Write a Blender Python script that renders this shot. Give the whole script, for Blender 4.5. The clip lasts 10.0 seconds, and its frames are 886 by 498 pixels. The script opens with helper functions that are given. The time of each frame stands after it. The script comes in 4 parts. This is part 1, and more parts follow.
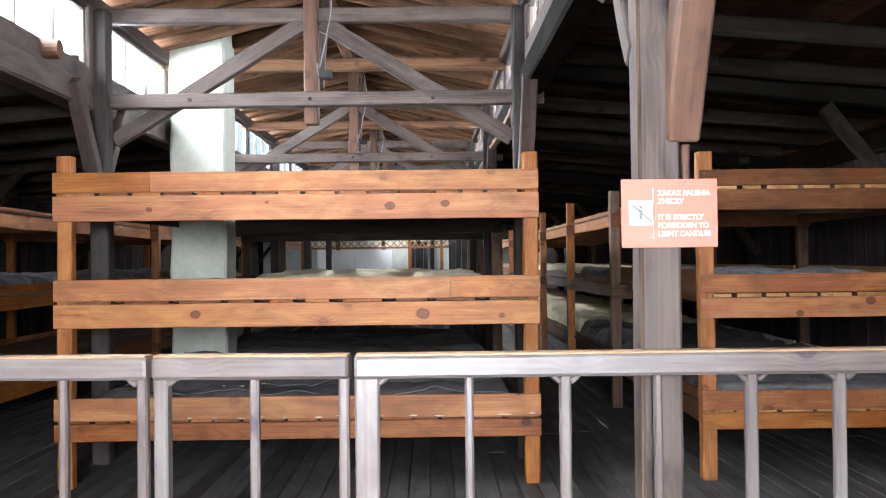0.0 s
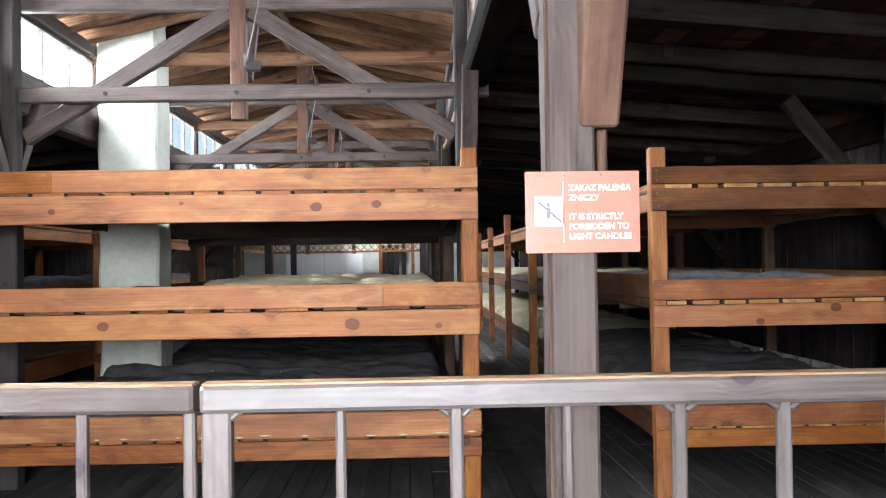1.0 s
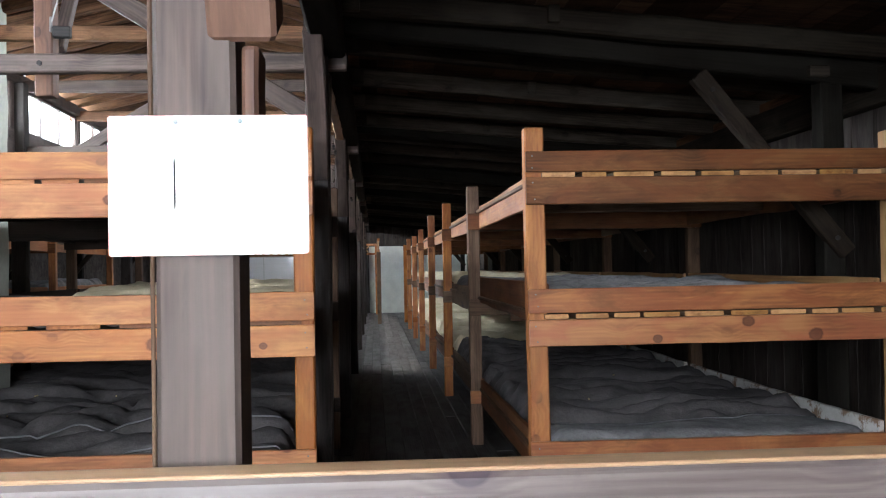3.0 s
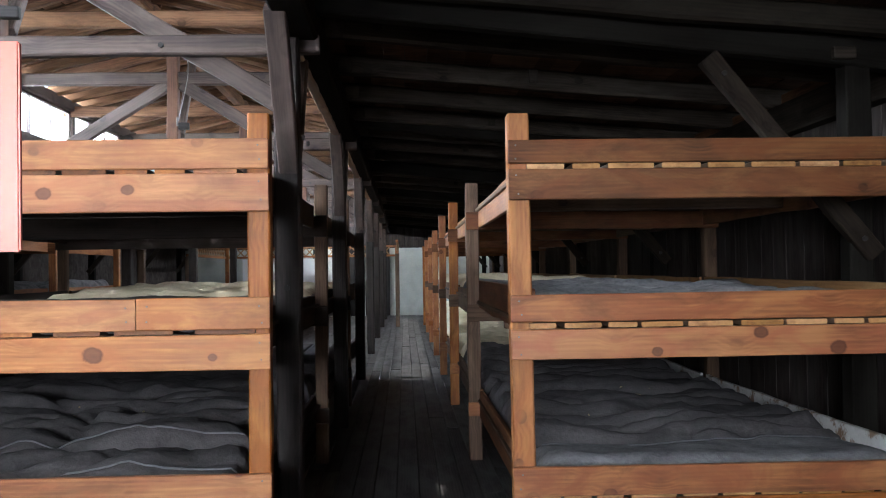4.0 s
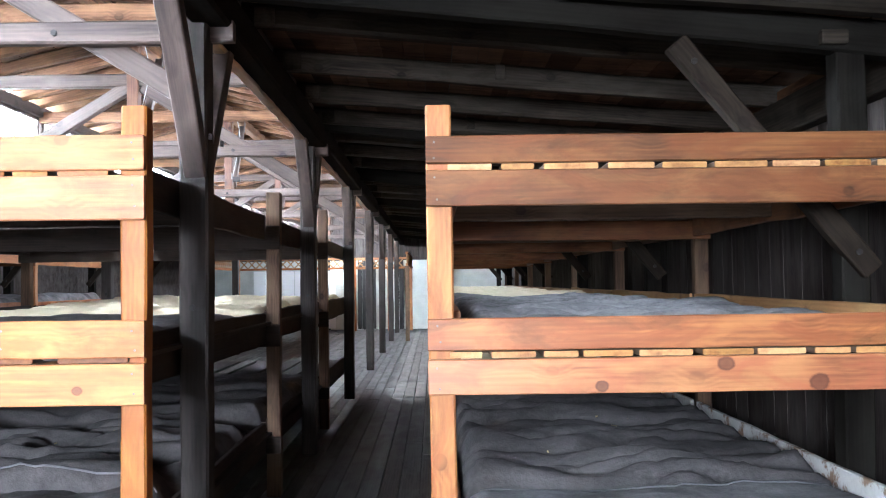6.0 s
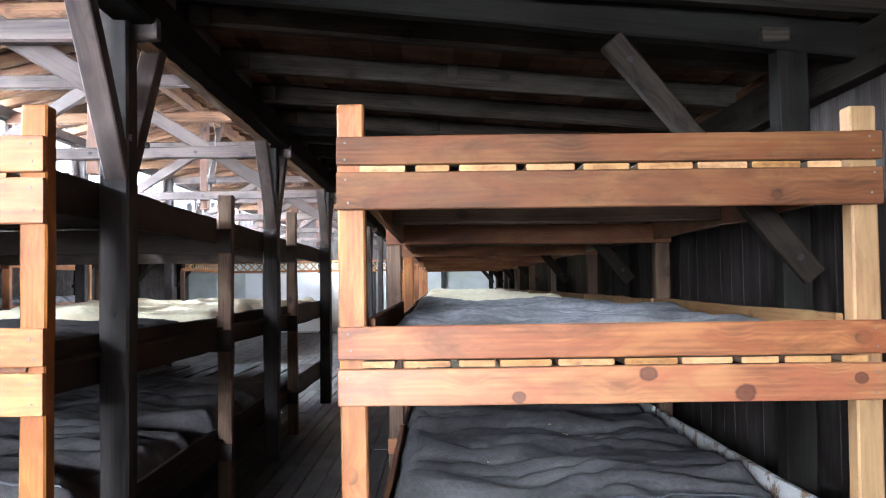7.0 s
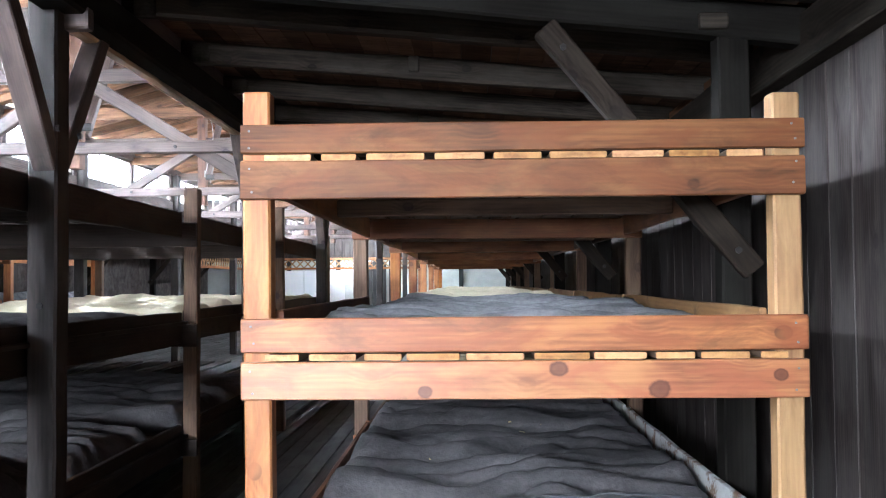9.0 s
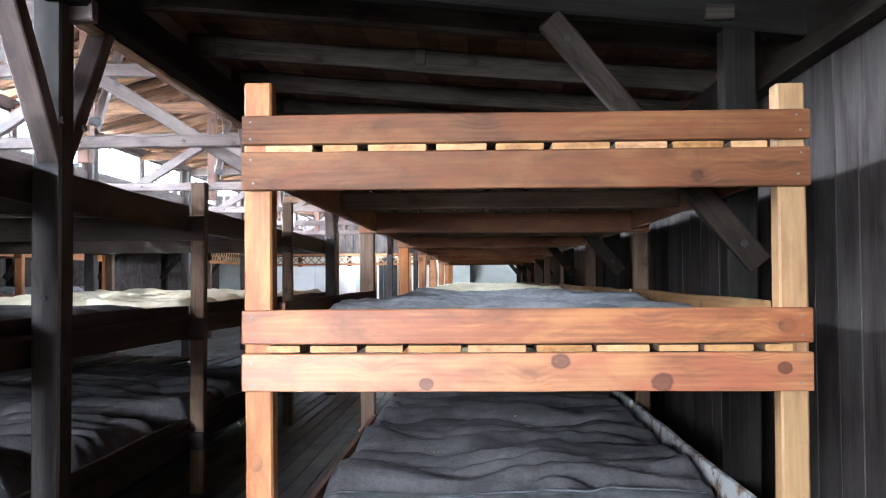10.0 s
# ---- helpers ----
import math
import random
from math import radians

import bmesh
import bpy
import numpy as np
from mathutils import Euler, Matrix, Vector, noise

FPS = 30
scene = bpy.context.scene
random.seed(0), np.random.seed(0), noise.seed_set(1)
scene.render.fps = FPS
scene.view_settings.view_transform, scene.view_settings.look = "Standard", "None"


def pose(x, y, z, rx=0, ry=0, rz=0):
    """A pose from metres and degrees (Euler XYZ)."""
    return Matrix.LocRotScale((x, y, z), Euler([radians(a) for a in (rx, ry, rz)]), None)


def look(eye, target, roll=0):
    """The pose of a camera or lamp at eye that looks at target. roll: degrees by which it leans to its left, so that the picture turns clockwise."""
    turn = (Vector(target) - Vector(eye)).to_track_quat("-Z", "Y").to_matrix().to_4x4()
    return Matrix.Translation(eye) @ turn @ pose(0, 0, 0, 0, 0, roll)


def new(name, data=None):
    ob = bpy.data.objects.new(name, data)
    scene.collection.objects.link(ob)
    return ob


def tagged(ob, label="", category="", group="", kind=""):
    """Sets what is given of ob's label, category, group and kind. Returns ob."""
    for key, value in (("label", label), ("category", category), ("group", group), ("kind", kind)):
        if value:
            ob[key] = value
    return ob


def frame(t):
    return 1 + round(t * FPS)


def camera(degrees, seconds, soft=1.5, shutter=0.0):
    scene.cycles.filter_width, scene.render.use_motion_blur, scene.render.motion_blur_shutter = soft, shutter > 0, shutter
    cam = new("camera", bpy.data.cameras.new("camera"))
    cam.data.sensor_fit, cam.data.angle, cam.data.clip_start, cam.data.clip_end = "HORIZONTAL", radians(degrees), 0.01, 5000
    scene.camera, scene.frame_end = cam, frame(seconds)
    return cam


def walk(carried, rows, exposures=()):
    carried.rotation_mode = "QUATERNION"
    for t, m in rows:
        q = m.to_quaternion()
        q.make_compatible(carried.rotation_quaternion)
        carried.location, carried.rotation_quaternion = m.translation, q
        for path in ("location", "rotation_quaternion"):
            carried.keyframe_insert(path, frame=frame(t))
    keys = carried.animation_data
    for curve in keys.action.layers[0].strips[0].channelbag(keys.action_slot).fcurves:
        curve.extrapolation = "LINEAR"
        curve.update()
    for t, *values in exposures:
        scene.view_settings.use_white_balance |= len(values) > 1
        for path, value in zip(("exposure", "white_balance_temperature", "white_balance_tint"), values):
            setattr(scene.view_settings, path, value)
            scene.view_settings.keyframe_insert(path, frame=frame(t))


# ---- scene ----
cam = camera(48.9, 10.0, soft=1.1)
METRES, EYE, TILT, LEAN, TURN = 3.8, 1.335, 0.0, 0.0, -0.8
ROWS = [
    (0.0, 0.0, 0.0, 0.0, 0.01, 0.73, 0.66),
    (0.5, 0.0327, 0.061, 0.0024, -0.66, 0.81, 0.82),
    (1.0, 0.0705, 0.1214, 0.0025, -1.16, 0.91, 0.92),
    (1.5, 0.1039, 0.1873, 0.0041, -1.83, 0.93, 0.98),
    (2.0, 0.1522, 0.2561, 0.0003, -3.29, 0.95, 1.09),
    (2.5, 0.1981, 0.3152, 0.0021, -3.55, 1.01, 1.09),
    (4.0, 0.3076, 0.5009, 0.0027, -1.46, 1.22, 0.85),
    (4.5, 0.3327, 0.5563, 0.002, -0.73, 1.27, 0.79),
    (5.0, 0.3552, 0.6075, 0.0071, -0.07, 1.4, 0.69),
    (6.5, 0.4654, 0.6707, 0.0084, 0.32, 2.05, 0.76),
    (7.0, 0.5039, 0.69, 0.0108, 0.46, 2.04, 0.73),
    (7.5, 0.5309, 0.7007, 0.0102, 0.73, 2.02, 0.69),
    (8.0, 0.5621, 0.71, 0.0076, 1.22, 2.01, 0.59),
    (8.5, 0.5897, 0.7135, 0.0063, 1.69, 2.01, 0.59),
    (9.0, 0.6107, 0.7142, 0.0038, 2.32, 1.98, 0.5),
    (9.5, 0.618, 0.7161, 0.0005, 2.79, 1.88, 0.44),
    (10.0, 0.6194, 0.7184, -0.0004, 3.03, 1.79, 0.36),
]
walk(cam, [(t, pose(0, 0, EYE, TILT, LEAN, TURN) @ pose(METRES * x, METRES * y, METRES * z, 90 + pitch, roll, yaw)) for t, x, y, z, yaw, pitch, roll in ROWS],
     exposures=[(0, 0.0, 6000, 10), (1, -0.1, 6000, 10), (2.5, -0.2, 6000, 10), (3.8, -0.2, 5850, 10), (4.0, -0.12, 5800, 10), (4.5, 0.4, 5700, 10), (5.0, 0.9, 5650, 10), (6.5, 1.4, 5500, 10), (10, 1.4, 5500, 10)])

# ---- world, sun, large lights ----
world = bpy.data.worlds.new("world")
scene.world = world
world.use_nodes = True
wn = world.node_tree.nodes
sky = wn.new("ShaderNodeTexSky")
sky.sky_type, sky.sun_disc = "NISHITA", False
sky.sun_elevation, sky.sun_rotation = radians(35.5), radians(-63)
wn["Background"].inputs["Strength"].default_value = 0.15
world.node_tree.links.new(sky.outputs[0], wn["Background"].inputs["Color"])


def lamp(name, kind, m, energy, color=(1, 1, 1), size=1.0, size_y=1.0):
    data = bpy.data.lights.new(name, kind)
    data.energy, data.color = energy, color
    if kind == "AREA":
        data.shape, data.size, data.size_y = "RECTANGLE", size, size_y
    ob = new(name, data)
    ob.matrix_world = m
    return ob


X0 = -0.79                 # middle of the nave
END, FRONT = 31.2, -2.4    # inner faces of the gable walls
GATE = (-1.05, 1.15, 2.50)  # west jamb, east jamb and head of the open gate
sun = lamp("sun", "SUN", look((-20, 14, 16), (0, 4, 0)), 5.0, (1.0, 0.93, 0.82))
sun.data.angle = radians(1)
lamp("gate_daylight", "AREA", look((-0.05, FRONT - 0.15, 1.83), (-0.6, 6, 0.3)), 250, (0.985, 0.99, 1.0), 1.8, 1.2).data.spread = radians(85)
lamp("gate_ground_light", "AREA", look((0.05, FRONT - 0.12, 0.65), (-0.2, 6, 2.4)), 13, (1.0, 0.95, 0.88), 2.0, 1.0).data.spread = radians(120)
lamp("window_daylight_west", "AREA", look((-2.66, 14, 3.04), (0, 14, 2.75)), 4900, (0.94, 0.98, 1.0), 33, 0.72)
lamp("window_daylight_east", "AREA", look((1.10, 14, 3.05), (-1.6, 14, 2.75)), 2000, (0.94, 0.98, 1.0), 33, 0.6)


# ---- materials ----
def nodes_of(name):
    mat = bpy.data.materials.new(name)
    mat.use_nodes = True
    nt = mat.node_tree
    return mat, nt, nt.nodes, nt.nodes["Principled BSDF"]


def ramp(nt, fac, stops):
    r = nt.nodes.new("ShaderNodeValToRGB")
    while len(r.color_ramp.elements) < len(stops):
        r.color_ramp.elements.new(0.5)
    for e, (p, c) in zip(r.color_ramp.elements, stops):
        e.position, e.color = p, (*c, 1) if len(c) == 3 else c
    nt.links.new(fac, r.inputs[0])
    return r.outputs[0]


def mix(nt, fac, a, b, mode="MIX"):
    m = nt.nodes.new("ShaderNodeMix")
    m.data_type, m.blend_type = "RGBA", mode
    for sock, v in ((m.inputs[0], fac), (m.inputs[6], a), (m.inputs[7], b)):
        if isinstance(v, bpy.types.NodeSocket):
            nt.links.new(v, sock)
        else:
            sock.default_value = v if isinstance(v, float) else (*v, 1)
    return m.outputs[2]


def math_node(nt, op, a, b=0.0):
    m = nt.nodes.new("ShaderNodeMath")
    m.operation = op
    for sock, v in zip(m.inputs, (a, b)):
        if isinstance(v, bpy.types.NodeSocket):
            nt.links.new(v, sock)
        else:
            sock.default_value = v
    return m.outputs[0]


def noise_tex(nt, vec, scale, detail=6.0, rough=0.6, distort=0.0):
    n = nt.nodes.new("ShaderNodeTexNoise")
    n.inputs["Scale"].default_value, n.inputs["Detail"].default_value = scale, detail
    n.inputs["Roughness"].default_value, n.inputs["Distortion"].default_value = rough, distort
    nt.links.new(vec, n.inputs["Vector"])
    return n.outputs[0]


def shifted(nt, spread=37.0):
    """Object coordinates, moved by a chance of each object's own."""
    tc, oi = nt.nodes.new("ShaderNodeTexCoord"), nt.nodes.new("ShaderNodeObjectInfo")
    v = nt.nodes.new("ShaderNodeVectorMath")
    v.operation = "ADD"
    s = nt.nodes.new("ShaderNodeCombineXYZ")
    for i, k in enumerate((spread, spread * 0.37, spread * 0.71)):
        nt.links.new(math_node(nt, "MULTIPLY", oi.outputs["Random"], k), s.inputs[i])
    nt.links.new(tc.outputs["Object"], v.inputs[0])
    nt.links.new(s.outputs[0], v.inputs[1])
    return v.outputs[0], oi.outputs["Random"]


def stretched(nt, vec, s):
    m = nt.nodes.new("ShaderNodeMapping")
    m.inputs["Scale"].default_value = s
    nt.links.new(vec, m.inputs["Vector"])
    return m.outputs[0]


def wood(name, dark, light, knots=0.8, rough=0.55, vary=0.35, stain=0.35, bump=0.25, islands=False, spec=0.5, patch=None, knot_at=()):
    """Sawn timber: grain and growth figure along local x, knots, stains."""
    mat, nt, nd, b = nodes_of(name)
    vec, rnd = shifted(nt)
    if islands:
        g = nd.new("ShaderNodeNewGeometry")
        rnd = g.outputs["Random Per Island"]
    vor = nd.new("ShaderNodeTexVoronoi")
    vor.inputs["Scale"].default_value = 6.0
    nt.links.new(stretched(nt, vec, (0.8, 1, 1)), vor.inputs["Vector"])
    near = vor.outputs["Distance"]
    knot = ramp(nt, near, [(0.0, (0.65, 0.65, 0.65)), (0.075, (0.85, 0.85, 0.85)), (0.13, (1, 1, 1)), (0.155, (0.35, 0.35, 0.35)), (0.30, (0, 0, 0))])
    own = None
    for kx, kz, kr in knot_at:                 # large knots at known places of a board
        tc = nd.new("ShaderNodeTexCoord")
        move = nd.new("ShaderNodeMapping")
        move.inputs["Location"].default_value = (-kx / (kr * 1.25), 0, -kz / kr)
        move.inputs["Scale"].default_value = (1 / (kr * 1.25), 0.0, 1 / kr)
        nt.links.new(tc.outputs["Object"], move.inputs["Vector"])
        size = nd.new("ShaderNodeVectorMath")
        size.operation = "LENGTH"
        nt.links.new(move.outputs[0], size.inputs[0])
        own = size.outputs["Value"] if own is None else math_node(nt, "MINIMUM", own, size.outputs["Value"])
    fine = noise_tex(nt, stretched(nt, vec, (2.5, 60, 60)), 1.0, 8, 0.65)
    broad = noise_tex(nt, stretched(nt, vec, (0.9, 9, 9)), 1.0, 4, 0.55, 0.6)
    # growth figure: rings bent round the knots
    w = nd.new("ShaderNodeTexWave")
    w.wave_type, w.bands_direction = "BANDS", "Z"
    w.inputs["Scale"].default_value, w.inputs["Distortion"].default_value = 17.0, 5.0
    w.inputs["Detail"].default_value, w.inputs["Detail Scale"].default_value = 3.0, 1.4
    bent = nd.new("ShaderNodeVectorMath")
    bent.operation = "ADD"
    lift = nd.new("ShaderNodeCombineXYZ")
    nt.links.new(math_node(nt, "MULTIPLY", ramp(nt, near, [(0, (1, 1, 1)), (0.4, (0, 0, 0))]), 0.035), lift.inputs[2])
    nt.links.new(stretched(nt, vec, (0.10, 1, 1)), bent.inputs[0])
    nt.links.new(lift.outputs[0], bent.inputs[1])
    nt.links.new(bent.outputs[0], w.inputs["Vector"])
    f = math_node(nt, "ADD", math_node(nt, "MULTIPLY", fine, 0.5), math_node(nt, "MULTIPLY", w.outputs["Fac"], 0.07))
    f = math_node(nt, "ADD", f, math_node(nt, "MULTIPLY", broad, 0.35))
    mid = tuple((p + q) / 2 for p, q in zip(dark, light))
    col = ramp(nt, f, [(0.33, dark), (0.48, mid), (0.64, light)])
    col = mix(nt, math_node(nt, "MULTIPLY", knot, knots), col, (dark[0] * 0.45, dark[1] * 0.38, dark[2] * 0.7))
    streak = ramp(nt, noise_tex(nt, stretched(nt, vec, (0.55, 22, 22)), 1.0, 5, 0.55, 0.3), [(0.52, (0, 0, 0)), (0.66, (1, 1, 1))])
    col = mix(nt, math_node(nt, "MULTIPLY", streak, 0.42), col, tuple(c * 0.55 for c in dark))
    pale = ramp(nt, noise_tex(nt, stretched(nt, vec, (1.1, 3.5, 3.5)), 1.5, 4, 0.5, 0.8), [(0.42, (0, 0, 0)), (0.62, (1, 1, 1))])
    col = mix(nt, math_node(nt, "MULTIPLY", pale, 0.5), col, (min(1, light[0] * 1.08), min(1, light[1] * 1.22), min(1, light[2] * 1.25)))
    if patch:
        p_ = ramp(nt, noise_tex(nt, stretched(nt, vec, (1.4, 4, 4)), 1.9, 4, 0.55, 1.2), [(0.46, (0, 0, 0)), (0.60, (1, 1, 1))])
        col = mix(nt, math_node(nt, "MULTIPLY", p_, 0.7), col, patch)
    blot = ramp(nt, noise_tex(nt, stretched(nt, vec, (1.6, 5, 5)), 1.6, 6, 0.68, 0.6), [(0.50, (0, 0, 0)), (0.70, (1, 1, 1))])
    col = mix(nt, math_node(nt, "MULTIPLY", blot, stain), col, tuple(c * 0.42 for c in mid))
    if own is not None:
        rough_edge = math_node(nt, "ADD", own, math_node(nt, "MULTIPLY", math_node(nt, "SUBTRACT", noise_tex(nt, vec, 28.0, 4, 0.65), 0.5), 0.6))
        halo = ramp(nt, math_node(nt, "MULTIPLY", rough_edge, 0.3), [(0.28, (1, 1, 1)), (0.75, (0, 0, 0))])
        col = mix(nt, math_node(nt, "MULTIPLY", halo, 0.35), col, (light[0] * 0.75, light[1] * 0.55, light[2] * 0.45))
        core = ramp(nt, math_node(nt, "MULTIPLY", rough_edge, 0.5), [(0.0, (0.95, 0.95, 0.95)), (0.28, (0.86, 0.86, 0.86)), (0.42, (1, 1, 1)), (0.54, (0, 0, 0))])
        col = mix(nt, math_node(nt, "MULTIPLY", core, 0.8), col, (dark[0] * 0.34, dark[1] * 0.34, dark[2] * 0.7))
    hsv = nd.new("ShaderNodeHueSaturation")
    nt.links.new(math_node(nt, "ADD", math_node(nt, "MULTIPLY", rnd, vary), 1 - vary / 2), hsv.inputs["Value"])
    nt.links.new(math_node(nt, "ADD", math_node(nt, "MULTIPLY", rnd, -0.14), 1.03), hsv.inputs["Saturation"])
    nt.links.new(col, hsv.inputs["Color"])
    nt.links.new(hsv.outputs[0], b.inputs["Base Color"])
    b.inputs["Specular IOR Level"].default_value = spec
    nt.links.new(math_node(nt, "ADD", math_node(nt, "MULTIPLY", fine, 0.3), rough - 0.15), b.inputs["Roughness"])
    bm_ = nd.new("ShaderNodeBump")
    bm_.inputs["Strength"].default_value, bm_.inputs["Distance"].default_value = bump, 0.004
    nt.links.new(f, bm_.inputs["Height"])
    nt.links.new(bm_.outputs[0], b.inputs["Normal"])
    return mat


def surface(name, a, c, scale=3.0, fine=40.0, rough=0.85, bump=0.2, dist=0.004, spots=None):
    """A mottled surface of two near colours at two scales."""
    mat, nt, nd, b = nodes_of(name)
    vec, rnd = shifted(nt)
    n1, n2 = noise_tex(nt, vec, scale, 6, 0.6, 0.4), noise_tex(nt, vec, fine, 5, 0.6)
    f = math_node(nt, "ADD", math_node(nt, "MULTIPLY", n1, 0.7), math_node(nt, "MULTIPLY", n2, 0.3))
    col = ramp(nt, f, [(0.33, a), (0.66, c)])
    if spots:
        s = ramp(nt, noise_tex(nt, vec, spots[0], 6, 0.7), [(spots[1], (0, 0, 0)), (spots[1] + 0.06, (1, 1, 1))])
        col = mix(nt, s, col, spots[2])
    nt.links.new(col, b.inputs["Base Color"])
    b.inputs["Roughness"].default_value = rough
    bm_ = nd.new("ShaderNodeBump")
    bm_.inputs["Strength"].default_value, bm_.inputs["Distance"].default_value = bump, dist
    nt.links.new(f, bm_.inputs["Height"])
    nt.links.new(bm_.outputs[0], b.inputs["Normal"])
    return mat


PINE = wood("orange_pine", (0.17, 0.045, 0.008), (0.44, 0.165, 0.036), 0.95, 0.55, 0.25, 0.65, patch=(0.27, 0.080, 0.014), spec=0.3)
PINE_RED = wood("reddish_pine", (0.11, 0.026, 0.0055), (0.37, 0.125, 0.027), 1.0, 0.5, 0.15, 0.8, patch=(0.20, 0.046, 0.008), spec=0.3)
PINE_BROWN = wood("brown_pine", (0.055, 0.018, 0.0055), (0.22, 0.082, 0.024), 0.85, 0.6, 0.25, 0.7, patch=(0.14, 0.041, 0.011), spec=0.25)
PINE_PALE = wood("pale_pine", (0.22, 0.108, 0.042), (0.40, 0.218, 0.088), 0.7, 0.6, 0.3, 0.4, spec=0.3)
PINE_OLD = wood("old_pine", (0.055, 0.03, 0.017), (0.17, 0.10, 0.06), 0.8, 0.75, 0.5, 0.5, spec=0.25)
TIMBER = wood("grey_brown_timber", (0.028, 0.018, 0.0145), (0.118, 0.082, 0.068), 0.9, 0.65, 0.45, 0.65, spec=0.3)
TIMBER_RED = wood("red_brown_timber", (0.045, 0.020, 0.012), (0.15, 0.070, 0.041), 0.9, 0.65, 0.3, 0.55, spec=0.3)
# shade inside and under the nave bunks, put into the board colour
PINE_SHADED = wood("shaded_bunk_boards", (0.010, 0.007, 0.0055), (0.048, 0.031, 0.023), 0.6, 0.75, 0.4, 0.5, spec=0.2)
PINE_FLAME = wood("flamed_red_pine", (0.13, 0.026, 0.0045), (0.40, 0.142, 0.027), 0.5, 0.45, 0.1, 0.5, patch=(0.27, 0.060, 0.010), spec=0.35,
                  knot_at=((0.594, -0.038, 0.020), (1.02, 0.034, 0.025), (1.34, -0.033, 0.030), (1.722, 0.012, 0.020)))
PINE_KNOTTY = wood("knotty_orange_pine", (0.17, 0.045, 0.008), (0.46, 0.172, 0.039), 0.6, 0.55, 0.1, 0.55, patch=(0.32, 0.092, 0.018), spec=0.3,
                   knot_at=((2.00, 0.0, 0.026), (2.33, 0.012, 0.022), (0.57, -0.008, 0.016), (1.27, 0.03, 0.010)))
PINE_SCARRED = wood("scarred_orange_pine", (0.17, 0.045, 0.009), (0.47, 0.185, 0.044), 0.5, 0.55, 0.1, 0.5, patch=(0.34, 0.105, 0.021), spec=0.3,
                    knot_at=((2.19, -0.005, 0.034), (0.84, 0.005, 0.026), (2.66, -0.02, 0.016)))
# slat ends brighter than their slats, for the gate light striking them
SLAT_END_LIT = wood("gate_lit_slat_ends", (0.20, 0.080, 0.020), (0.50, 0.245, 0.078), 0.3, 0.6, 0.4, 0.35, spec=0.3)
POST_WOOD = wood("dark_stained_post_timber", (0.011, 0.0082, 0.0070), (0.050, 0.039, 0.034), 0.5, 0.7, 0.4, 0.55, spec=0.2)
# brace colour lowered for the shade in the aisle
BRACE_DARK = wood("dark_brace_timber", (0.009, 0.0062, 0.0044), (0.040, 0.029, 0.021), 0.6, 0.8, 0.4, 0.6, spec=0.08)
SOOT = wood("tarred_timber", (0.010, 0.0088, 0.0084), (0.042, 0.037, 0.035), 0.4, 0.7, 0.4, 0.5, spec=0.25)
RAIL = wood("stained_rail_wood", (0.078, 0.058, 0.052), (0.185, 0.148, 0.136), 0.8, 0.33, 0.2, 0.5)
RAIL_WORN = wood("worn_rail_wood", (0.20, 0.105, 0.05), (0.45, 0.27, 0.14), 0.4, 0.4, 0.2, 0.35)
ROOF = wood("roof_boards", (0.014, 0.0055, 0.0025), (0.125, 0.048, 0.017), 0.6, 0.9, 1.3, 0.6, islands=True, spec=0.1)
ROOF_DARK = wood("dark_aisle_roof_boards", (0.014, 0.0078, 0.0052), (0.115, 0.058, 0.034), 0.5, 0.9, 1.3, 0.5, islands=True, spec=0.06)
RAFTER = wood("rafter_wood", (0.024, 0.011, 0.006), (0.165, 0.076, 0.034), 0.7, 0.85, 1.2, 0.6, spec=0.12)
# aisle timbers darker than the nave's: the aisle's shade is in this colour
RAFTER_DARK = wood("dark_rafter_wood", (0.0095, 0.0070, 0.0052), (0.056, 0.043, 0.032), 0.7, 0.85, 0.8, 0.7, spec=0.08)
# aisle shade put into a near-black timber colour
FRAME_DARK = wood("shaded_frame_timber", (0.0045, 0.0038, 0.0030), (0.0155, 0.0130, 0.0102), 0.5, 0.85, 0.4, 0.5, spec=0.05)
WALL_WOOD = wood("weathered_wall_boards", (0.016, 0.0118, 0.010), (0.076, 0.059, 0.051), 0.5, 0.85, 0.5, 0.6, spec=0.12)
FLOOR_WOOD = wood("worn_floor_boards", (0.032, 0.029, 0.027), (0.125, 0.113, 0.104), 0.4, 0.65, 0.5, 0.5, spec=0.15)
PLASTER = surface("grey_green_plaster", (0.46, 0.48, 0.44), (0.68, 0.69, 0.64), 1.6, 30, 0.9, 0.25)
CHIMNEY = surface("limewashed_chimney", (0.40, 0.415, 0.35), (0.60, 0.61, 0.53), 1.8, 24, 0.9, 0.3)
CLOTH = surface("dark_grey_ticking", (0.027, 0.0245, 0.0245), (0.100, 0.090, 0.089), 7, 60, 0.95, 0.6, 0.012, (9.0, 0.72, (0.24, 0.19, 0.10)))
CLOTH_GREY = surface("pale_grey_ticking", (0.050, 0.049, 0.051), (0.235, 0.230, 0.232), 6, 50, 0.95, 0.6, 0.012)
# cream ticking, brightened to carry the sunlight on the far mattresses
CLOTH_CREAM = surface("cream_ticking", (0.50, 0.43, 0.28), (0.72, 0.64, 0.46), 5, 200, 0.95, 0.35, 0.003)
PEEL = surface("peeling_white_paint", (0.42, 0.41, 0.38), (0.60, 0.59, 0.56), 4, 60, 0.8, 0.3, 0.003, (6.0, 0.52, (0.20, 0.12, 0.07)))
STEEL = surface("dull_steel", (0.09, 0.08, 0.08), (0.2, 0.19, 0.18), 20, 90, 0.55, 0.1)
STEEL.node_tree.nodes["Principled BSDF"].inputs["Metallic"].default_value = 0.2
